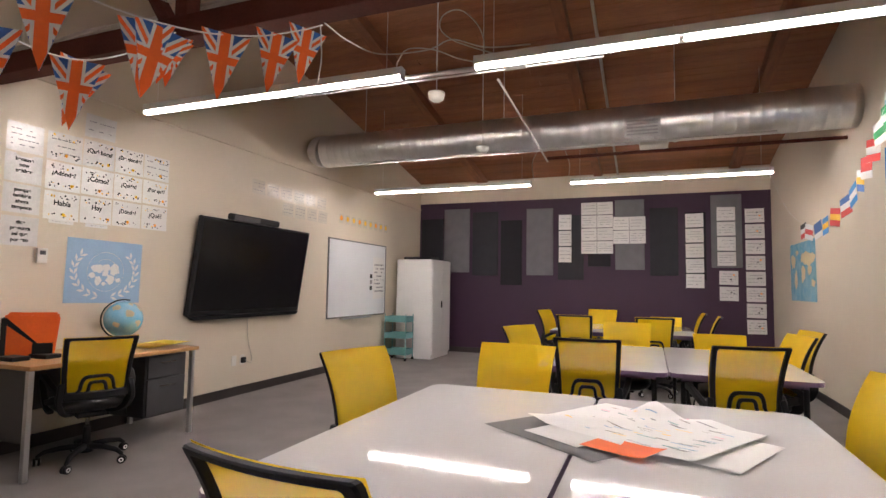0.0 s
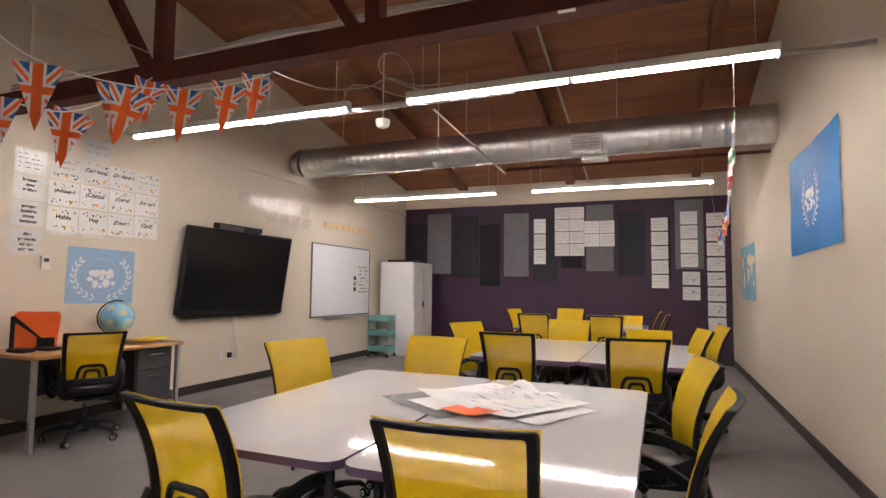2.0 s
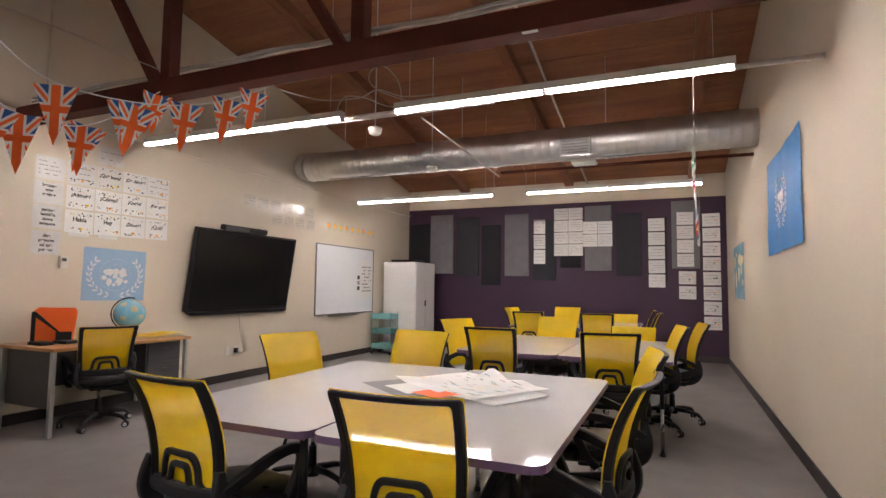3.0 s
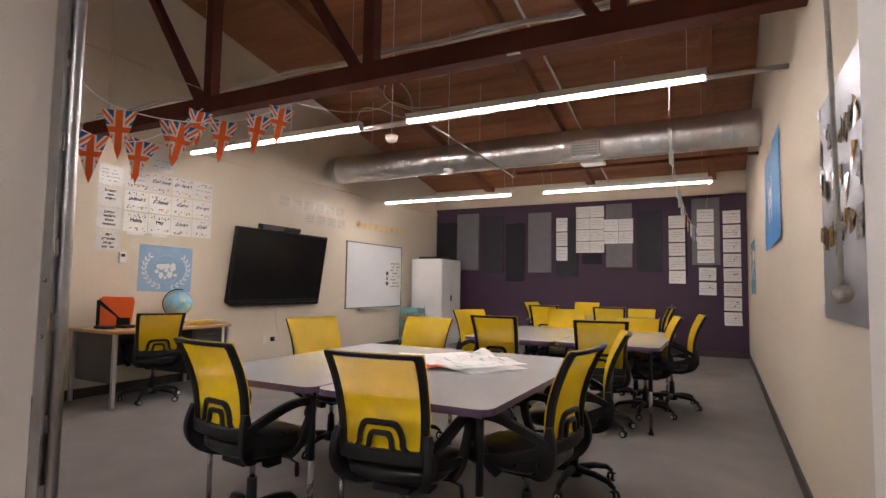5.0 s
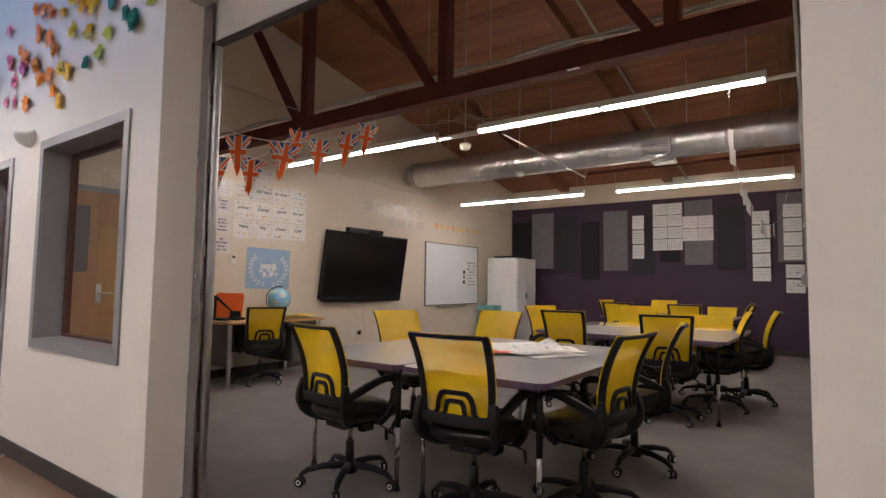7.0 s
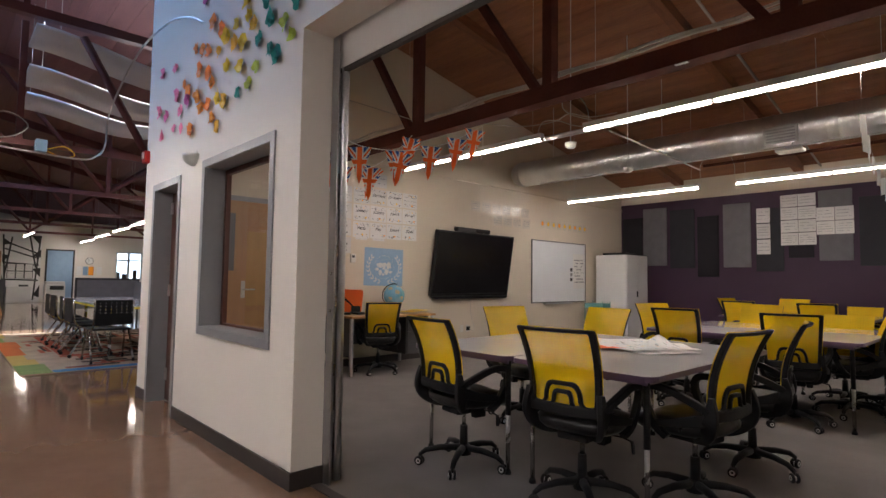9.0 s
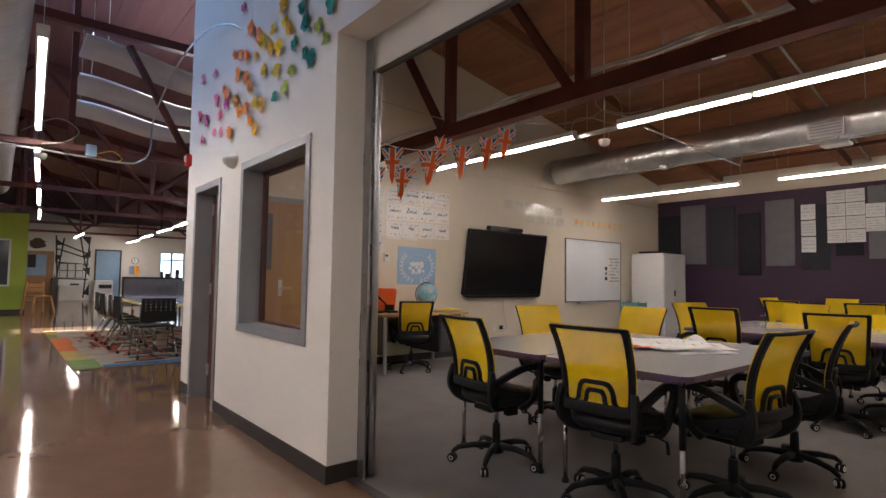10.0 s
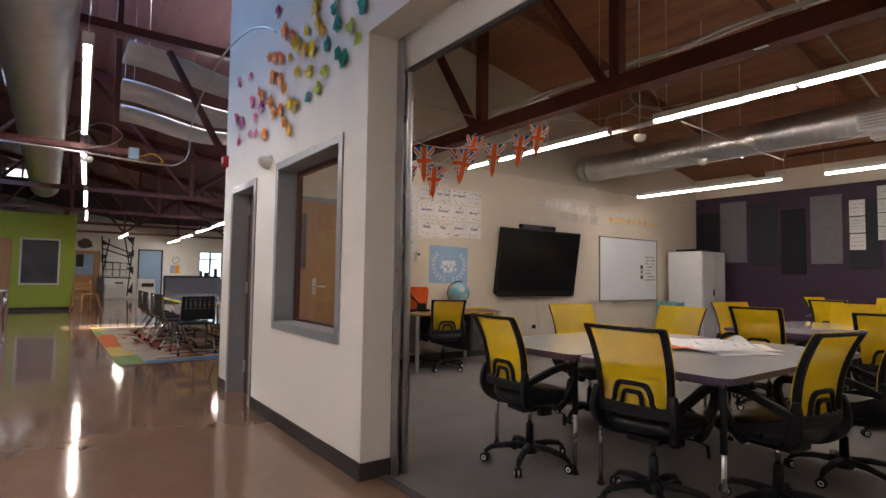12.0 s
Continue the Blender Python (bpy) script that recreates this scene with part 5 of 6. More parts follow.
# ---- hall side: window, doors, wall things ----
t = thing("window_1", "fixed interior window in a deep grey metal frame", "window", kind="structure")
for q in ((WX0 - .05, WX1 + .05, WZ1 - .01, WZ1 + .05), (WX0 - .05, WX1 + .05, WZ0 - .05, WZ0 + .01), (WX0 - .05, WX0 + .01, WZ0 + .0101, WZ1 - .0101), (WX1 - .01, WX1 + .05, WZ0 + .0101, WZ1 - .0101)):
    block("window_frame", q[0], q[1], -.014, -.001, q[2], q[3], M["framegrey"], t, r=.002)
for q in ((WX0, WX1, WZ1 - .012, WZ1 - .002), (WX0, WX0 + .01, WZ0 + .0131, WZ1 - .0121), (WX1 - .01, WX1, WZ0 + .0131, WZ1 - .0121)):
    block("window_reveal", q[0], q[1], 0, .2, q[2], q[3], M["framegrey"], t)
block("window_sill", WX0, WX1, -.001, .2, WZ0 + .001, WZ0 + .013, M["framegrey"], t)
for q in ((WX0 + .011, WX0 + .05, WZ0 + .014, WZ1 - .0125), (WX1 - .05, WX1 - .011, WZ0 + .014, WZ1 - .0125), (WX0 + .0501, WX1 - .0501, WZ1 - .05, WZ1 - .0125), (WX0 + .0501, WX1 - .0501, WZ0 + .014, WZ0 + .03)):
    block("glazing_bead", q[0], q[1], .150, .185, q[2], q[3], M["mahog"], t, "dark brown glazing bead")
bm = bmesh.new()
bm.faces.new([bm.verts.new(p) for p in ((WX0 + .04, .167, WZ0 + .02), (WX1 - .04, .167, WZ0 + .02), (WX1 - .04, .167, WZ1 - .04), (WX0 + .04, .167, WZ1 - .04))])
pn = part("pane", bm, M["pane"], t, "clear glass pane")
if pn.data.polygons[0].normal.y > 0:
    pn.data.flip_normals()
pn.visible_shadow = False

t = thing("door_1", "closed dark red-brown hall door in a grey frame", "door", kind="structure")
for q in ((DX0 - .05, DX0 + .012, 0, DZ + .05), (DX1 - .012, DX1 + .05, 0, DZ + .05), (DX0 + .0121, DX1 - .0121, DZ - .012, DZ + .05)):
    block("door_frame", q[0], q[1], -.014, -.001, q[2], q[3], M["framegrey"], t, r=.002)
for q in ((DX0, DX0 + .012, 0, DZ - .013), (DX1 - .012, DX1, 0, DZ - .013), (DX0, DX1, DZ - .012, DZ)):
    block("door_reveal", q[0], q[1], 0, .2, q[2], q[3], M["framegrey"], t)
lf = block("door_leaf", DX0 + .016, DX1 - .016, .150, .192, .01, DZ - .016, M["mahog"], t, r=.003)
for z in (.2, 1.0, 1.8):
    block("hinge", DX0 + .0125, DX0 + .06, .138, .1495, z, z + .11, M["alu"], lf, "silver hinge")

t = thing("door_2", "light wood veneer door with a narrow glass panel", "door", kind="structure")
block("door_leaf", XL + .004, XL + .022, .72, 1.66, .008, 2.1, M["doorwood"], t, r=.002)
for q in ((.66, .72, 0, 2.16), (1.66, 1.72, 0, 2.16), (.72, 1.66, 2.1, 2.16)):
    block("door_frame", XL + .0005, XL + .03, *q, M["framegrey"], t, r=.002)
block("vision_panel", XL + .0222, XL + .026, .90, 1.03, 1.27, 1.95, M["greyfelt"], t, "narrow grey glass panel")
hd = block("handle_plate", XL + .0222, XL + .03, 1.12, 1.17, .95, 1.15, M["alu"], t, r=.003)
bm = bmesh.new()
pipe(bm, [(XL + .03, 1.145, 1.05), (XL + .075, 1.145, 1.05), (XL + .08, 1.27, 1.05)], .009, 8)
part("lever", bm, M["alu"], hd)

t = thing("wall_lamp", "small off-white half-bowl lamp on the hall wall", "wall lamp", at=pose(-.61, 0, 2.19))
bm = bmesh.new()
rings = []
for i in range(7):
    a = radians(15 * i)
    rings.append([bm.verts.new((.10 * math.cos(a) * math.cos(q), -.10 * math.cos(a) * math.sin(q) - .001, -.09 * math.sin(a))) for q in [math.pi * j / 14 for j in range(15)]])
for A, B in zip(rings, rings[1:]):
    for j in range(14):
        bm.faces.new((A[j], A[j + 1], B[j + 1], B[j])).smooth = True
bm.faces.new(rings[0])
part("bowl", bm, M["ivory"], t)
block("backplate", -.06, .06, -.006, -.0005, -.08, .03, M["ivory"], t)
t = thing("fire_alarm", "small red fire alarm sounder on the wall end", "alarm", at=pose(-1.985, 0, 2.39))
block("case", -.05, .05, -.05, -.0005, -.06, .06, M["red"], t, r=.006)
block("strobe", -.025, .025, -.062, -.0501, -.02, .045, M["white"], t, "white strobe lens", r=.004)

# paper butterflies, from pink by way of orange and yellow to green
r = random.Random(21)
PINK = ((-1.18, 3.08), (-1.56, 3.14), (-1.10, 2.81), (-.82, 2.70), (-1.01, 2.65), (-1.41, 2.68), (-1.62, 2.77), (-1.16, 2.52), (-.97, 2.48), (-1.52, 2.52), (-.46, 3.44))
ORANGE = ((-.64, 3.10), (-.48, 3.04), (-.34, 2.99), (-.54, 2.88), (-.34, 2.80), (-.25, 2.72), (-.90, 2.86), (-.79, 2.79), (-.56, 2.68), (-.48, 2.57), (-.31, 2.54), (-.71, 2.42), (-.22, 2.42), (-.27, 3.19), (-.07, 3.06))
YELLOW = ((-.13, 2.92), (.02, 2.99), (.17, 2.88), (.33, 2.83), (.05, 2.75), (.30, 2.68), (-.12, 2.56), (.02, 2.49), (-.10, 2.33), (.21, 3.03), (.41, 3.01), (.50, 2.92), (.38, 3.13))
GREEN = ((.59, 2.78), (.76, 2.66), (.86, 2.59), (.56, 2.61), (.45, 2.51), (.27, 2.50), (.76, 2.87), (.70, 3.0), (.96, 2.77), (1.06, 2.66), (1.12, 2.84))
for spots, mats, word in ((PINK, ("pink", "magenta", "pink"), "pink"), (ORANGE, ("amber", "tangerine", "tangerine"), "orange"), (YELLOW, ("lemon", "gold", "lemon"), "yellow"), (GREEN, ("teal", "teal", "lime"), "green")):
    for x, z in spots:
        q = r.uniform(.036, .056)
        t = thing("paper_butterfly", "folded %s paper butterfly pinned to the white wall" % word, "paper decoration", "paper butterflies",
                  at=pose(x, -.004, z) @ Matrix.Rotation(radians(r.uniform(0, 360)), 4, "Y"))
        mt = M[r.choice(mats)]
        for s in (-1, 1):
            bm = bmesh.new()
            body = [(0, 0, -.9), (0, 0, 0), (0, 0, .9)]
            rim = [(s * .7, -.25, 1.2), (s * 1.25, -.45, .75), (s * 1.0, -.35, .05), (s * .95, -.4, -.7), (s * .4, -.2, -1.15)]
            jit = lambda p: Vector((p[0] * r.uniform(.8, 1.15), p[1] * r.uniform(.6, 1.3) - .02, p[2] * r.uniform(.85, 1.15))) * q
            b = [bm.verts.new(Vector(p) * q) for p in body]
            o = [bm.verts.new(jit(p)) for p in rim]
            for f in ((b[2], b[1], o[0]), (b[1], o[1], o[0]), (b[1], o[2], o[1]), (b[1], o[3], o[2]), (b[1], b[0], o[3]), (b[0], o[4], o[3])):
                bm.faces.new(f)
            part("wing", bm, mt, t)
            bm = bmesh.new()
            turn = Matrix.Rotation(radians(r.uniform(50, 110)), 4, "Y") @ Matrix.Scale(r.uniform(.55, .8), 4)
            b = [bm.verts.new(turn @ (Vector(p) * q + Vector((0, -.012, 0)))) for p in body]
            o = [bm.verts.new(turn @ (jit(p) + Vector((0, -.014, 0)))) for p in rim]
            for f in ((b[2], b[1], o[0]), (b[1], o[1], o[0]), (b[1], o[2], o[1]), (b[1], o[3], o[2]), (b[1], b[0], o[3]), (b[0], o[4], o[3])):
                bm.faces.new(f)
            part("inner_wing", bm, mt, t)

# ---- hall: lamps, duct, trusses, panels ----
# first four are the hall row; the other eight are unseen, added as fill
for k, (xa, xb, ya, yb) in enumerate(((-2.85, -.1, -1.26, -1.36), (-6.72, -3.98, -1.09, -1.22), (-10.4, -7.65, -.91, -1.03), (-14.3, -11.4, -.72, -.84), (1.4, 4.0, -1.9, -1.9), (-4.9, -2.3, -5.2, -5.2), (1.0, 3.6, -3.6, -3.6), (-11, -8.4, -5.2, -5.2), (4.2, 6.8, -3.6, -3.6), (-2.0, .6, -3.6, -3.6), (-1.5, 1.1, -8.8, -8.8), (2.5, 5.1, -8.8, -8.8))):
    strip_light(xa, xb, (ya + yb) / 2, 2.68, yaw=math.degrees(math.atan2(yb - ya, xb - xa)), tube="tube_hall_fill")
for xa, xb, y in ((-16.8, -14.6, 2.72), (-20.5, -18.2, 2.88), (-24.9, -22.0, 3.1), (-22.6, -19.4, .85), (-14.0, -11.4, 2.6), (-9.5, -6.9, 2.6)):
    strip_light(xa, xb, y, 2.68)
spiral_duct("air_duct", -16, 6.0, -1.72, 3.78, .36, "large galvanised spiral duct over the hall", .13)


M["hall_steel"] = surface("maroon_steel_paint", (0.115, 0.036, 0.034), (0.17, 0.055, 0.052), 3, 0.5, bump=0.1, grain=60)


def hall_truss(x, y0, y1):
    t = thing("hall_truss", "dark red steel and timber truss across the hall", "truss", "hall trusses")
    block("bottom_chord", x - .05, x + .05, y0, y1, 2.88, 2.97, M["hall_steel"], t)
    n = int((y1 - y0) / 2.0)
    for i in range(n + 1):
        y = y0 + (y1 - y0) * i / n
        zt = roof(y) - .05
        bm = bmesh.new()
        cuboid(bm, x - .04, x + .04, y - .035, y + .035, 2.97, zt)
        part("web_post", bm, M["hall_steel"], t)
        if i < n:
            y2 = y0 + (y1 - y0) * (i + 1) / n
            bm = bmesh.new()
            a, b = Vector((x, y + .03, 2.98)), Vector((x, y2 - .03, roof(y2) - .1))
            if i % 2 == 0:
                a, b = Vector((x, y2 - .03, 2.98)), Vector((x, y + .03, roof(y) - .1))
            pipe(bm, [a, b], .045, 4)
            part("web_diagonal", bm, M["hall_steel"], t)
    bm = bmesh.new()
    vs = []
    for xx in (x - .06, x + .06):
        for y in (y0, min(max(RIDGE, y0), y1), y1):
            vs += [bm.verts.new((xx, y, roof(y) - .22)), bm.verts.new((xx, y, roof(y) - .02))]
    for i in (0, 2):
        bm.faces.new((vs[i], vs[i + 2], vs[i + 3], vs[i + 1]))
        bm.faces.new((vs[6 + i], vs[7 + i], vs[9 + i], vs[8 + i]))
        bm.faces.new((vs[i], vs[6 + i], vs[8 + i], vs[i + 2]))
    part("top_chord", bm, M["hall_steel"], t)
    return t


for x in (-9.4, -14.0, -18.6, -23.2):
    hall_truss(x, -13.9, 13.9)
t = thing("hall_truss", "dark red steel and timber truss across the hall", "truss", "hall trusses")
block("bottom_chord", -3.14, -3.07, -13.9, 13.9, 2.545, 2.61, M["hall_steel"], t)
block("top_chord", -3.16, -3.05, -13.9, 13.9, 3.95, 4.05, M["hall_steel"], t)
for k in range(-5, 6):
    y = -.96 + 2.45 * k
    block("web_post", -3.14, -3.07, y - .03, y + .03, 2.61, 3.87, M["hall_steel"], t)
    bm = bmesh.new()
    pipe(bm, [(-3.105, y + .52, 3.87), (-3.105, y + 1.24, 2.6)], .045, 4)
    part("web_diagonal", bm, M["hall_steel"], t)
    if abs(k) < 4:
        block("hanger_post", -3.14, -3.07, y - .03, y + .03, 4.05, roof(y) - .01, M["hall_steel"], t)
M["sail"] = surface("sail_felt", (0.72, 0.72, 0.75), (0.78, 0.78, 0.81), 3, .85, bump=.1)
for k, (x, hw, y0) in enumerate(((-3.54, .37, -.86), (-5.12, .48, -.78), (-6.48, .47, -.68))):
    bm = bmesh.new()
    n = 14
    top = [[bm.verts.new((x + dx, y0 + 2.9 * i / n, 3.80 + .10 * math.cos(2 * math.pi * i / n) + dz)) for i in range(n + 1)] for dx, dz in ((-hw, .02), (hw, .02), (hw, -.02), (-hw, -.02))]
    for a in range(4):
        for i in range(n):
            bm.faces.new((top[a][i], top[(a + 1) % 4][i], top[(a + 1) % 4][i + 1], top[a][i + 1])).smooth = True
    t = thing("acoustic_sail", "white wavy acoustic panel hung below the hall roof", "acoustic panel", "acoustic sails")
    part("panel", bm, M["sail"], t)
    for y in (-.6, 1.9):
        bm = bmesh.new()
        pipe(bm, [(x, y, 3.84), (x, y, roof(y))], .004, 5)
        part("wire", bm, M["galv"], t)
bm = bmesh.new()
pipe(bm, smooth_path([(-.51, -.01, 3.28), (-.75, -.04, 3.40), (-1.2, -.08, 3.50), (-1.9, -.12, 3.48), (-2.6, -.14, 3.3), (-3.0, -.18, 3.0), (-3.0, -.2, 2.66), (-3.0, -.28, 2.52), (-3.0, -.5, 2.46), (-3.0, -1.4, 2.5), (-3.0, -2.6, 2.52)], 6), .010, 8)
whole("conduit", bm, M["galv"], "bent metal conduit from the wall over the hall", "pipe", "conduits")
t = thing("projector_box", "small pale blue junction box on the hall conduit", "box", at=pose(-3.0, -.78, 2.52))
block("case", -.06, .06, -.05, .05, -.04, .09, M["paleblue"], t, r=.006)
bm = bmesh.new()
pipe(bm, smooth_path([(0, .05, 0), (.02, .2, .05), (0, .3, -.02), (-.02, .2, -.06), (0, .06, -.02)], 5), .006, 5)
part("cable", bm, M["gold"], t, "yellow looped cable")
t = thing("ceiling_sensor", "round pale sensor under the hall conduit", "sensor", "sensors", at=pose(-3.0, -1.22, 2.42))
bm = bmesh.new()
spin(bm, [(0, -.03), (.04, -.03), (.055, 0), (.055, .03), (0, .03)], 16)
part("body", bm, M["ivory"], t)
bm = bmesh.new()
pipe(bm, [(0, 0, .03), (0, 0, .09)], .006, 6)
part("stem", bm, M["galv"], t)
bm = bmesh.new()
pipe(bm, smooth_path([(-3.0, -1.4, 2.66), (-3.0, -1.1, 2.85), (-3.0, -.9, 2.75), (-3.0, -1.0, 2.62), (-3.0, -1.22, 2.55)], 6), .007, 6)
whole("loose_cable", bm, M["cable"], "loose white cable above the hall conduit", "cable", "loose cables")

# ---- hall furniture ----
M["rugbase"] = surface("rug_pile", (0.20, 0.155, 0.115), (0.36, 0.29, 0.22), 3.2, .95, bump=.6, grain=160)
t = thing("rug", "patterned rug with orange, green and blue edge blocks", "rug", at=pose(-6.8, .75, 0))
block("field", -2.8, 2.8, -1.5, 1.5, .001, .012, M["rugbase"], t)
r = random.Random(6)
for name, lo, hi in (("rug_orange", (.34, .085, .02), (.46, .12, .035)), ("rug_yellow", (.32, .23, .07), (.42, .31, .10)), ("rug_green", (.12, .17, .06), (.18, .24, .09)), ("rug_blue", (.03, .13, .28), (.05, .18, .36)), ("rug_red", (.22, .05, .03), (.3, .08, .05)), ("rug_dark", (.02, .015, .012), (.05, .04, .032))):
    M[name] = surface(name, lo, hi, 6, .95, bump=.6, grain=160)
    M[name].node_tree.nodes["Principled BSDF"].inputs["Specular IOR Level"].default_value = 0.1
for x0, x1, w, mt in ((-2.8, -2.0, .2, "rug_yellow"), (-1.99, -1.2, .14, "rug_green"), (-1.19, -.2, .28, "rug_orange"), (-.19, .85, .24, "rug_orange"), (.86, 1.4, .2, "rug_yellow"), (1.41, 1.95, .28, "rug_yellow"), (1.96, 2.8, .32, "rug_green")):
    block("edge_block", x0, x1, -1.5, -1.5 + w, .0125, .0145, M[mt], t)
for y0, y1, mt in ((-1.17, .3, "rug_blue"), (.31, .8, "rug_blue"), (.81, 1.5, "rug_red")):
    block("edge_block", 2.6, 2.8, y0, y1, .0125, .0145, M[mt], t)
block("edge_block", -1.9, 1.2, -.9, -.72, .0125, .0142, M["rug_red"], t)
for k in range(150):
    x, y = r.uniform(-2.5, 2.5), r.uniform(-1.15, 1.3)
    a = r.random() < .5
    block("line", x, x + (r.uniform(.3, .9) if a else .12), y, y + (.06 if a else r.uniform(.2, .6)), .0126, .0138, M[r.choice(("rug_dark", "rug_dark", "rug_red"))], t)

t = thing("work_table", "long white table with a yellow edge on black castors", "table", at=pose(-7.0, .88, 0))
bm = bmesh.new()
soft_box(bm, -2.0, 2.0, -.6, .6, .725, .745, .008)
part("tabletop", bm, M["whitetop"], t)
block("edge_band", -2.003, 2.003, -.603, .603, .70, .7245, M["lemon"], t, "yellow edge band")
for x in (-1.85, 0, 1.85):
    for y in (-.5, .5):
        bm = bmesh.new()
        pipe(bm, [(x, y, .012), (x, y, .70)], .02, 8)
        part("leg", bm, M["chrome"], t)


def stack_chair(at):
    """Faces +y."""
    t = thing("stacking_chair", "black plastic chair with perforated back and chrome legs on castors", "chair", "black chairs", at=at)
    bm = bmesh.new()
    soft_box(bm, -.23, .23, -.21, .22, .44, .47, .014)
    part("seat", bm, M["black"], t)
    bm = bmesh.new()
    n, mrow = 7, 5
    for i in range(n):
        cuboid(bm, -.225 + .45 * i / n, -.225 + .45 * i / n + .05, -.262, -.25, .68, .85)
    cuboid(bm, -.225, .225, -.265, -.249, .52, .68)
    for j in range(mrow - 1):
        cuboid(bm, -.225, .225, -.264, -.252, .69 + .045 * j, .722 + .045 * j)
    part("backrest", bm, M["black"], t)
    for s in (-1, 1):
        bm = bmesh.new()
        pipe(bm, smooth_path([(s * .25, .24, .05), (s * .245, .17, .3), (s * .24, .1, .43), (s * .24, -.15, .44), (s * .235, -.24, .55), (s * .23, -.258, .84)], 4), .012, 8)
        part("side_frame", bm, M["chrome"], t)
        bm = bmesh.new()
        pipe(bm, [(s * .25, -.28, .05), (s * .24, -.05, .43)], .012, 8)
        part("rear_leg", bm, M["chrome"], t)
        for y in (.24, -.28):
            bm = bmesh.new()
            spin(bm, [(0, -.012), (.026, -.012), (.026, .012), (0, .012)], 10, m=Matrix.Translation((s * .25, y, .038)) @ Matrix.Rotation(radians(90), 4, "Y"))
            part("castor", bm, M["black"], t)
    return t


first_stack = stack_chair(pose(-4.72, .27, 0, 0, 0, 92))
for x, y, a in ((-5.5, .17, 4), (-6.2, .18, -3), (-6.9, .16, 2), (-7.7, .18, 0), (-5.9, 1.85, 180), (-6.9, 1.8, 176), (-7.9, 1.85, 183)):
    copy_thing(first_stack, pose(x, y, 0.0, 0, 0, a))

# green room
GX = -16.6
structure("wall_green", [(GX - .15, GX, -9, -.86, 0, 2.95), (GX - 6, GX - .15, -.98, -.86, 0, 2.95), (GX - 6, GX, -9, -.86, 2.95, 3.0)],
          surface("lime_paint", (.32, .41, .035), (.38, .47, .05), 1, .6), "lime green painted room wall in the hall", "wall")
structure("baseboard_green", [(GX, GX + .012, -9, -.86, 0, .1)], M["base"], "dark base strip on the green wall", "baseboard")
t = thing("window_2", "grey framed interior window in the green wall", "window", kind="structure")
for q in ((-2.25, -1.25, 2.16, 2.21), (-2.25, -1.25, .79, .84), (-2.25, -2.20, .8401, 2.1599), (-1.30, -1.25, .8401, 2.1599)):
    block("window_frame", GX + .0005, GX + .03, *q, M["ivory"], t)
block("pane", GX + .002, GX + .012, -2.2, -1.3, .84, 2.16, surface("dark_glass", (.05, .052, .054), (.11, .11, .115), 2, .05), t, "dark reflecting pane")
t = thing("door_3", "light wood door in the green wall", "door", kind="structure")
block("door_leaf", GX + .0005, GX + .03, -3.4, -2.44, 0, 2.2, M["doorwood"], t)
t = thing("side_table", "white table end beside the green wall", "table", at=pose(-12.4, -2.75, 0))
block("tabletop", -.4, .4, -.7, .48, .72, .75, M["whitetop"], t, r=.006)
block("panel", -.3, .3, -.6, .3, .25, .719, M["doorwood"], t)
for x in (-.34, .34):
    for y in (-.6, .42):
        bm = bmesh.new()
        pipe(bm, [(x, y, 0), (x, y, .719)], .018, 8)
        part("leg", bm, M["chrome"], t)

# wooden chair
M["palewood"] = surface("pale_wood", (0.50, 0.25, 0.09), (0.62, 0.33, 0.13), 3, .4, bump=.05, grain=40, stretch=(1, 1, 6))
t = thing("wooden_chair", "small light wood chair in front of the far wall", "chair", at=pose(-16.3, -.55, 0, 0, 0, -65) @ Matrix.Scale(1.12, 4))
block("seat", -.22, .22, -.2, .24, .43, .46, M["palewood"], t, r=.006)
for x, y, h in ((-.2, -.18, .82), (.2, -.18, .82), (-.2, .2, .43), (.2, .2, .43)):
    bm = bmesh.new()
    pipe(bm, [(x * 1.3, y * 1.45, 0), (x, y, h)], .03, 8)
    part("leg", bm, M["palewood"], t)
for z in (.56, .68):
    block("back_rail", -.21, .21, -.2, -.165, z, z + .1, M["palewood"], t, r=.004)

# far wall
FX = -25.4
structure("wall_west_far", [(FX - .2, FX, -9, 4.6, 0, 3.6), (FX - .2, FX, 5.75, 13, 0, 3.6), (FX - .2, FX, 4.6, 5.75, 0, 1.0), (FX - .2, FX, 4.6, 5.75, 2.34, 3.6)], M["hallwall"], "off-white far wall of the hall", "wall")
structure("daylight_window", [(FX - .5, FX - .45, 3.8, 6.4, .8, 2.6)], glow("daylight", (.75, .88, 1.0), 2.0), "bright daylight behind the far window", "backdrop")
t = thing("window_3", "far window with white frame and bright daylight", "window", kind="structure")
for q in ((4.6, 5.75, 2.27, 2.34), (4.6, 5.75, 1.0, 1.07), (4.6, 4.67, 1.07, 2.27), (5.68, 5.75, 1.07, 2.27), (5.1, 5.2, 1.07, 2.27), (4.67, 5.68, 1.9, 1.97)):
    block("window_frame", FX - .08, FX - .02, *q, M["alu"], t)
for y, w, h in ((4.75, .12, .3), (5.0, .2, .22), (5.45, .16, .42)):
    bm = bmesh.new()
    soft_box(bm, FX - .15, FX - .02, y - w / 2, y + w / 2, 1.071, 1.071 + h, .01)
    whole("window_box", bm, M["ink"], "dark object standing on the far window sill", "box", "sill objects")
t = thing("door_4", "light wood door with a square window", "door", kind="structure")
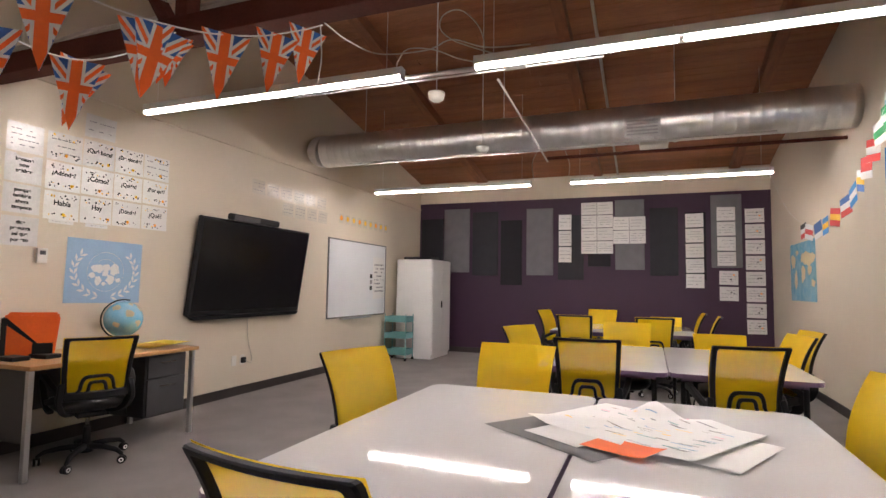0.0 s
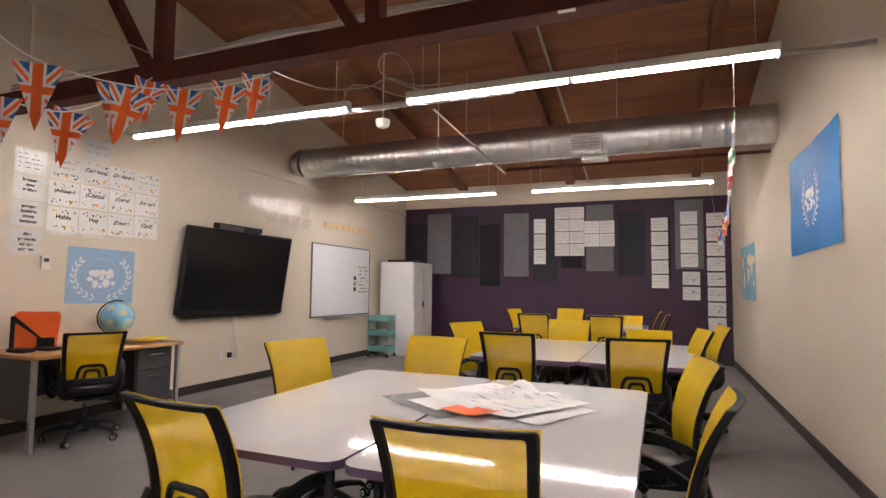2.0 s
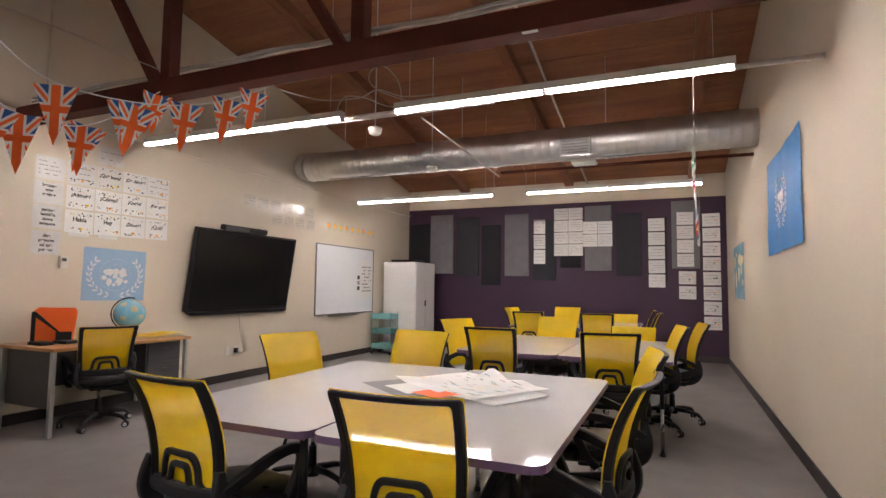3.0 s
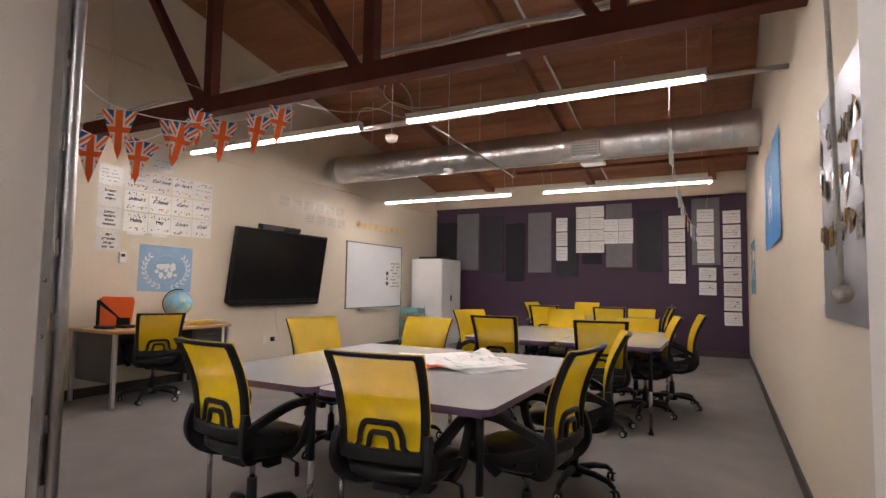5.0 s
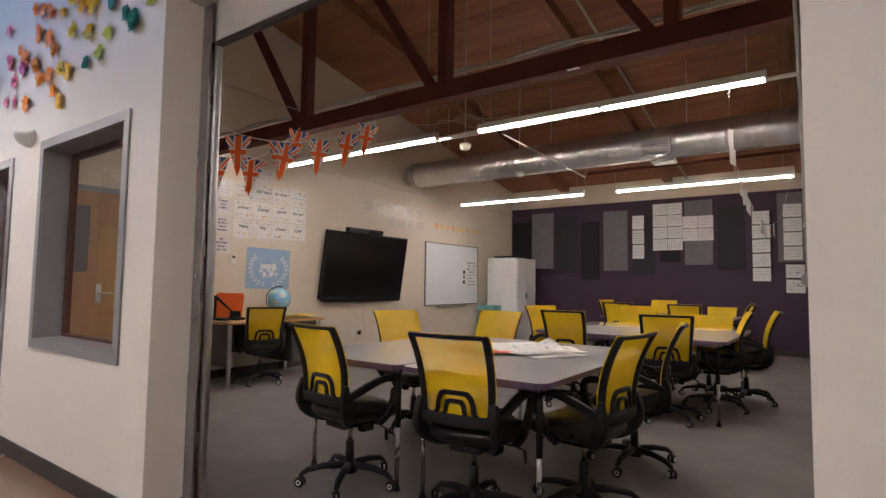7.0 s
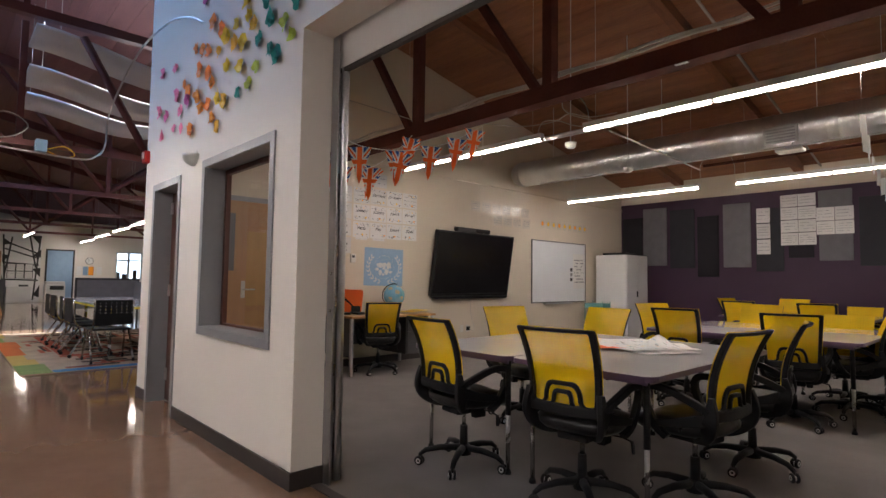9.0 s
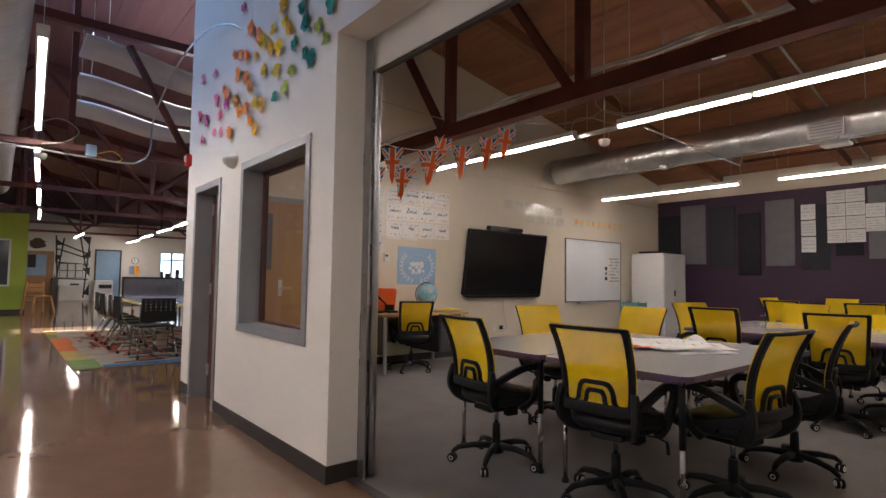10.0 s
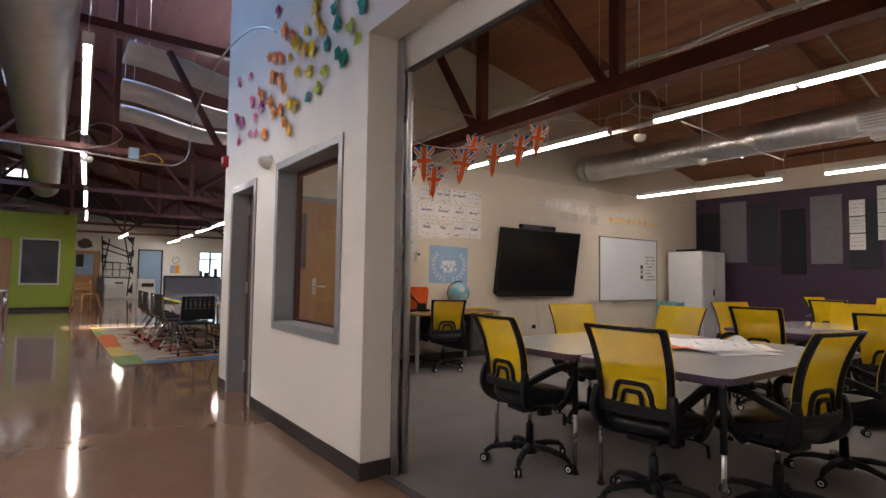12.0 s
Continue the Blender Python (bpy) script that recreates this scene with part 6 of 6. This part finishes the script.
for q in ((-.72, .36, 2.02, 2.18), (-.72, .36, 0, 1.1), (-.72, -.58, 1.1, 2.02), (.10, .36, 1.1, 2.02)):
    block("door_leaf", FX + .001, FX + .04, *q, M["doorwood"], t)
block("pane", FX + .002, FX + .012, -.58, .10, 1.1, 2.02, M["paleblue"], t, "pale reflecting pane")
block("blind", FX + .0125, FX + .02, -.56, -.28, 1.45, 2.0, M["ink"], t)
bm = bmesh.new()
r = random.Random(14)
pts = [(.3 * math.cos(a) * r.uniform(.8, 1.15), .24 * math.sin(a) * r.uniform(.8, 1.1)) for a in [2 * math.pi * k / 16 for k in range(16)]]
lo, hi = [bm.verts.new((FX + .001, -.25 + x, 2.5 + z)) for x, z in pts], [bm.verts.new((FX + .03, -.25 + x, 2.5 + z)) for x, z in pts]
bm.faces.new(hi)
for k in range(16):
    bm.faces.new((lo[k], lo[(k + 1) % 16], hi[(k + 1) % 16], hi[k]))
whole("wall_plaque", bm, M["mahog"], "rounded brown wooden plaque above the door", "plaque")
t = thing("wall_mural", "white panel with black angular lines", "mural")
block("panel", FX + .001, FX + .02, .40, 1.72, 0, 2.95, M["white"], t)
for y0, z0, y1, z1 in ((.40, 2.9, .55, .1), (1.68, 2.9, 1.5, .1), (.45, 2.3, 1.65, 1.9), (.45, 2.6, 1.66, 2.1), (.42, 1.7, 1.66, 1.62), (.42, .98, 1.66, .95), (.5, 1.2, .7, 2.8), (1.55, 1.5, 1.3, 2.9)):
    bm = bmesh.new()
    d = Vector((0, y1 - y0, z1 - z0))
    m = Matrix.Translation((FX + .0205, y0, z0)) @ Matrix.Rotation(math.atan2(z1 - z0, y1 - y0), 4, "X")
    cuboid(bm, 0, .006, 0, d.length, -.03, .03, m)
    part("line", bm, M["ink"], t)
for pts in (((1.72, 2.3), (1.72, 1.95), (1.40, 2.0)), ((1.72, 1.5), (1.72, 1.1), (1.42, 1.45)), ((1.72, .75), (1.72, .2), (1.5, .3)), ((.40, 2.75), (.72, 2.5), (.40, 2.45)), ((.40, 2.05), (.66, 2.0), (.40, 1.7)), ((.40, 1.2), (.52, .7), (.40, .1)), ((1.35, 2.9), (1.72, 2.9), (1.66, 2.5))):
    bm = bmesh.new()
    lo = [bm.verts.new((FX + .0205, y, z)) for y, z in pts]
    hi = [bm.verts.new((FX + .027, y, z)) for y, z in pts]
    bm.faces.new(hi)
    for q in range(3):
        bm.faces.new((lo[q], lo[(q + 1) % 3], hi[(q + 1) % 3], hi[q]))
    part("triangle", bm, M["ink"], t, "black painted triangle")
for i in range(3):
    for j in range(2):
        block("sheet_edge", FX + .0275, FX + .029, .72 + .3 * i - .148, .72 + .3 * i + .148, 1.18 + .32 * j - .158, 1.18 + .32 * j + .158, M["ink"], t)
for i in range(3):
    for j in range(2):
        sheet(Matrix(((0, 0, 1, FX + .03), (1, 0, 0, .72 + .3 * i), (0, 1, 0, 1.18 + .32 * j), (0, 0, 0, 1))), .25, .28, "white sheet in a black edge on the mural", "paper", 2, 200 + 3 * j + i, (), "mural sheets")
t = thing("dark_locker", "black low box beside the white cabinet", "box", at=pose(FX + .3, .42, 0))
block("body", -.22, .22, -.13, .1, 0, .98, M["deskgrey"], t, r=.01)
# clerestory glazing high under the far roof
DAY = glow("clerestory_daylight", (.95, .97, 1.0), 3.0)
t = thing("window_4", "bright clerestory panes high under the far roof", "window", kind="structure")
for y0, y1 in ((-3.08, -2.62), (-2.52, -1.8)):
    block("pane", -24.01, -24.0, y0, y1, 5.08, 5.38, DAY, t, "bright glass pane")
for q in ((-3.14, -3.08, 5.02, 5.44), (-2.62, -2.52, 5.02, 5.44), (-1.8, -1.74, 5.02, 5.44), (-3.08, -2.62, 5.38, 5.6), (-2.52, -1.8, 5.38, 5.6), (-3.08, -2.62, 5.02, 5.08), (-2.52, -1.8, 5.02, 5.08)):
    block("frame", -24.05, -23.98, *q, M["whitemetal"], t)
t = thing("low_cabinet", "white low cabinet against the mural", "cabinet", at=pose(FX + .35, .97, 0))
block("body", -.25, .25, -.42, .42, 0, .68, M["whitemetal"], t, r=.01)
block("door", .2505, .265, -.4, .4, .05, .63, M["whitemetal"], t, r=.004)
bm = bmesh.new()
soft_box(bm, FX + .2, FX + .4, .98, 1.3, .681, .76, .01)
whole("printer", bm, M["deskgrey"], "dark flat device on the low cabinet", "printer")
t = thing("copier", "white floor copier with a dark opening", "copier", at=pose(FX + .5, 2.2, 0))
block("body", -.3, .3, -.36, .36, 0, .78, M["whitemetal"], t, r=.015)
block("lid", -.28, .3, -.34, .34, .785, .91, M["whitemetal"], t, r=.02)
block("slot", .301, .306, -.2, .3, .55, .72, M["ink"], t, "dark paper slot")
t = thing("door_5", "blue glass door in a black frame", "door", kind="structure")
block("pane", FX + .001, FX + .012, 1.95, 2.9, .1, 2.28, M["paleblue"], t, "pale blue glass")
for q in ((1.89, 1.95, 0, 2.34), (2.9, 2.96, 0, 2.34), (1.95, 2.9, 2.28, 2.34), (1.95, 2.9, 0, .1)):
    block("door_frame", FX + .0005, FX + .04, *q, M["ink"], t)
t = thing("wall_clock", "round white wall clock with a dark rim", "clock", at=Matrix(((0, 0, 1, FX + .001), (1, 0, 0, 3.54), (0, 1, 0, 1.86), (0, 0, 0, 1))))
bm = bmesh.new()
spin(bm, [(0, 0), (.16, 0), (.16, .03), (.14, .03), (.14, .02)], 24)
part("rim", bm, M["deskgrey"], t)
bm = bmesh.new()
spin(bm, [(0, .021), (.139, .021)], 24)
part("face", bm, M["white"], t)
for a, L in ((30, .11), (140, .08)):
    bm = bmesh.new()
    cuboid(bm, -.005, .005, 0, L, .022, .024, Matrix.Rotation(radians(a), 4, "Z"))
    part("clock_hand", bm, M["ink"], t)
for k, (y, mt) in enumerate(((3.15, "white"), (3.4, "paleblue"), (3.62, "amber"), (3.95, "white"))):
    whole("poster", (lambda b: (cuboid(b, FX + .001, FX + .006, y - .1, y + .1, 1.2, 1.6), b)[1])(bmesh.new()), M[mt], {"white": "white", "paleblue": "pale blue", "amber": "orange"}[mt] + " notice on the far wall", "poster", "far notices")
t = thing("room_divider", "low dark divider with a speckled panel", "divider", at=pose(-12.2, 1.5, 0))
block("panel", -.03, .03, -.46, .9, .35, 1.08, M["greyfelt"], t)
for q in ((-.5, .94, 1.0801, 1.13), (-.5, -.4601, 0, 1.08), (.9001, .94, 0, 1.08)):
    block("frame", -.04, .04, *q, M["ink"], t)
t = thing("mesh_chair", "grey office chair beyond the table", "chair", at=pose(-11.0, 2.3, 0))
block("back", -.03, .03, -.25, .25, .55, 1.05, M["greyfelt"], t, r=.012)
block("seat", -.02, .45, -.25, .25, .44, .5, M["greyfelt"], t, r=.012)
bm = bmesh.new()
pipe(bm, [(.2, 0, .0), (.2, 0, .44)], .04, 8)
part("column", bm, M["black"], t)
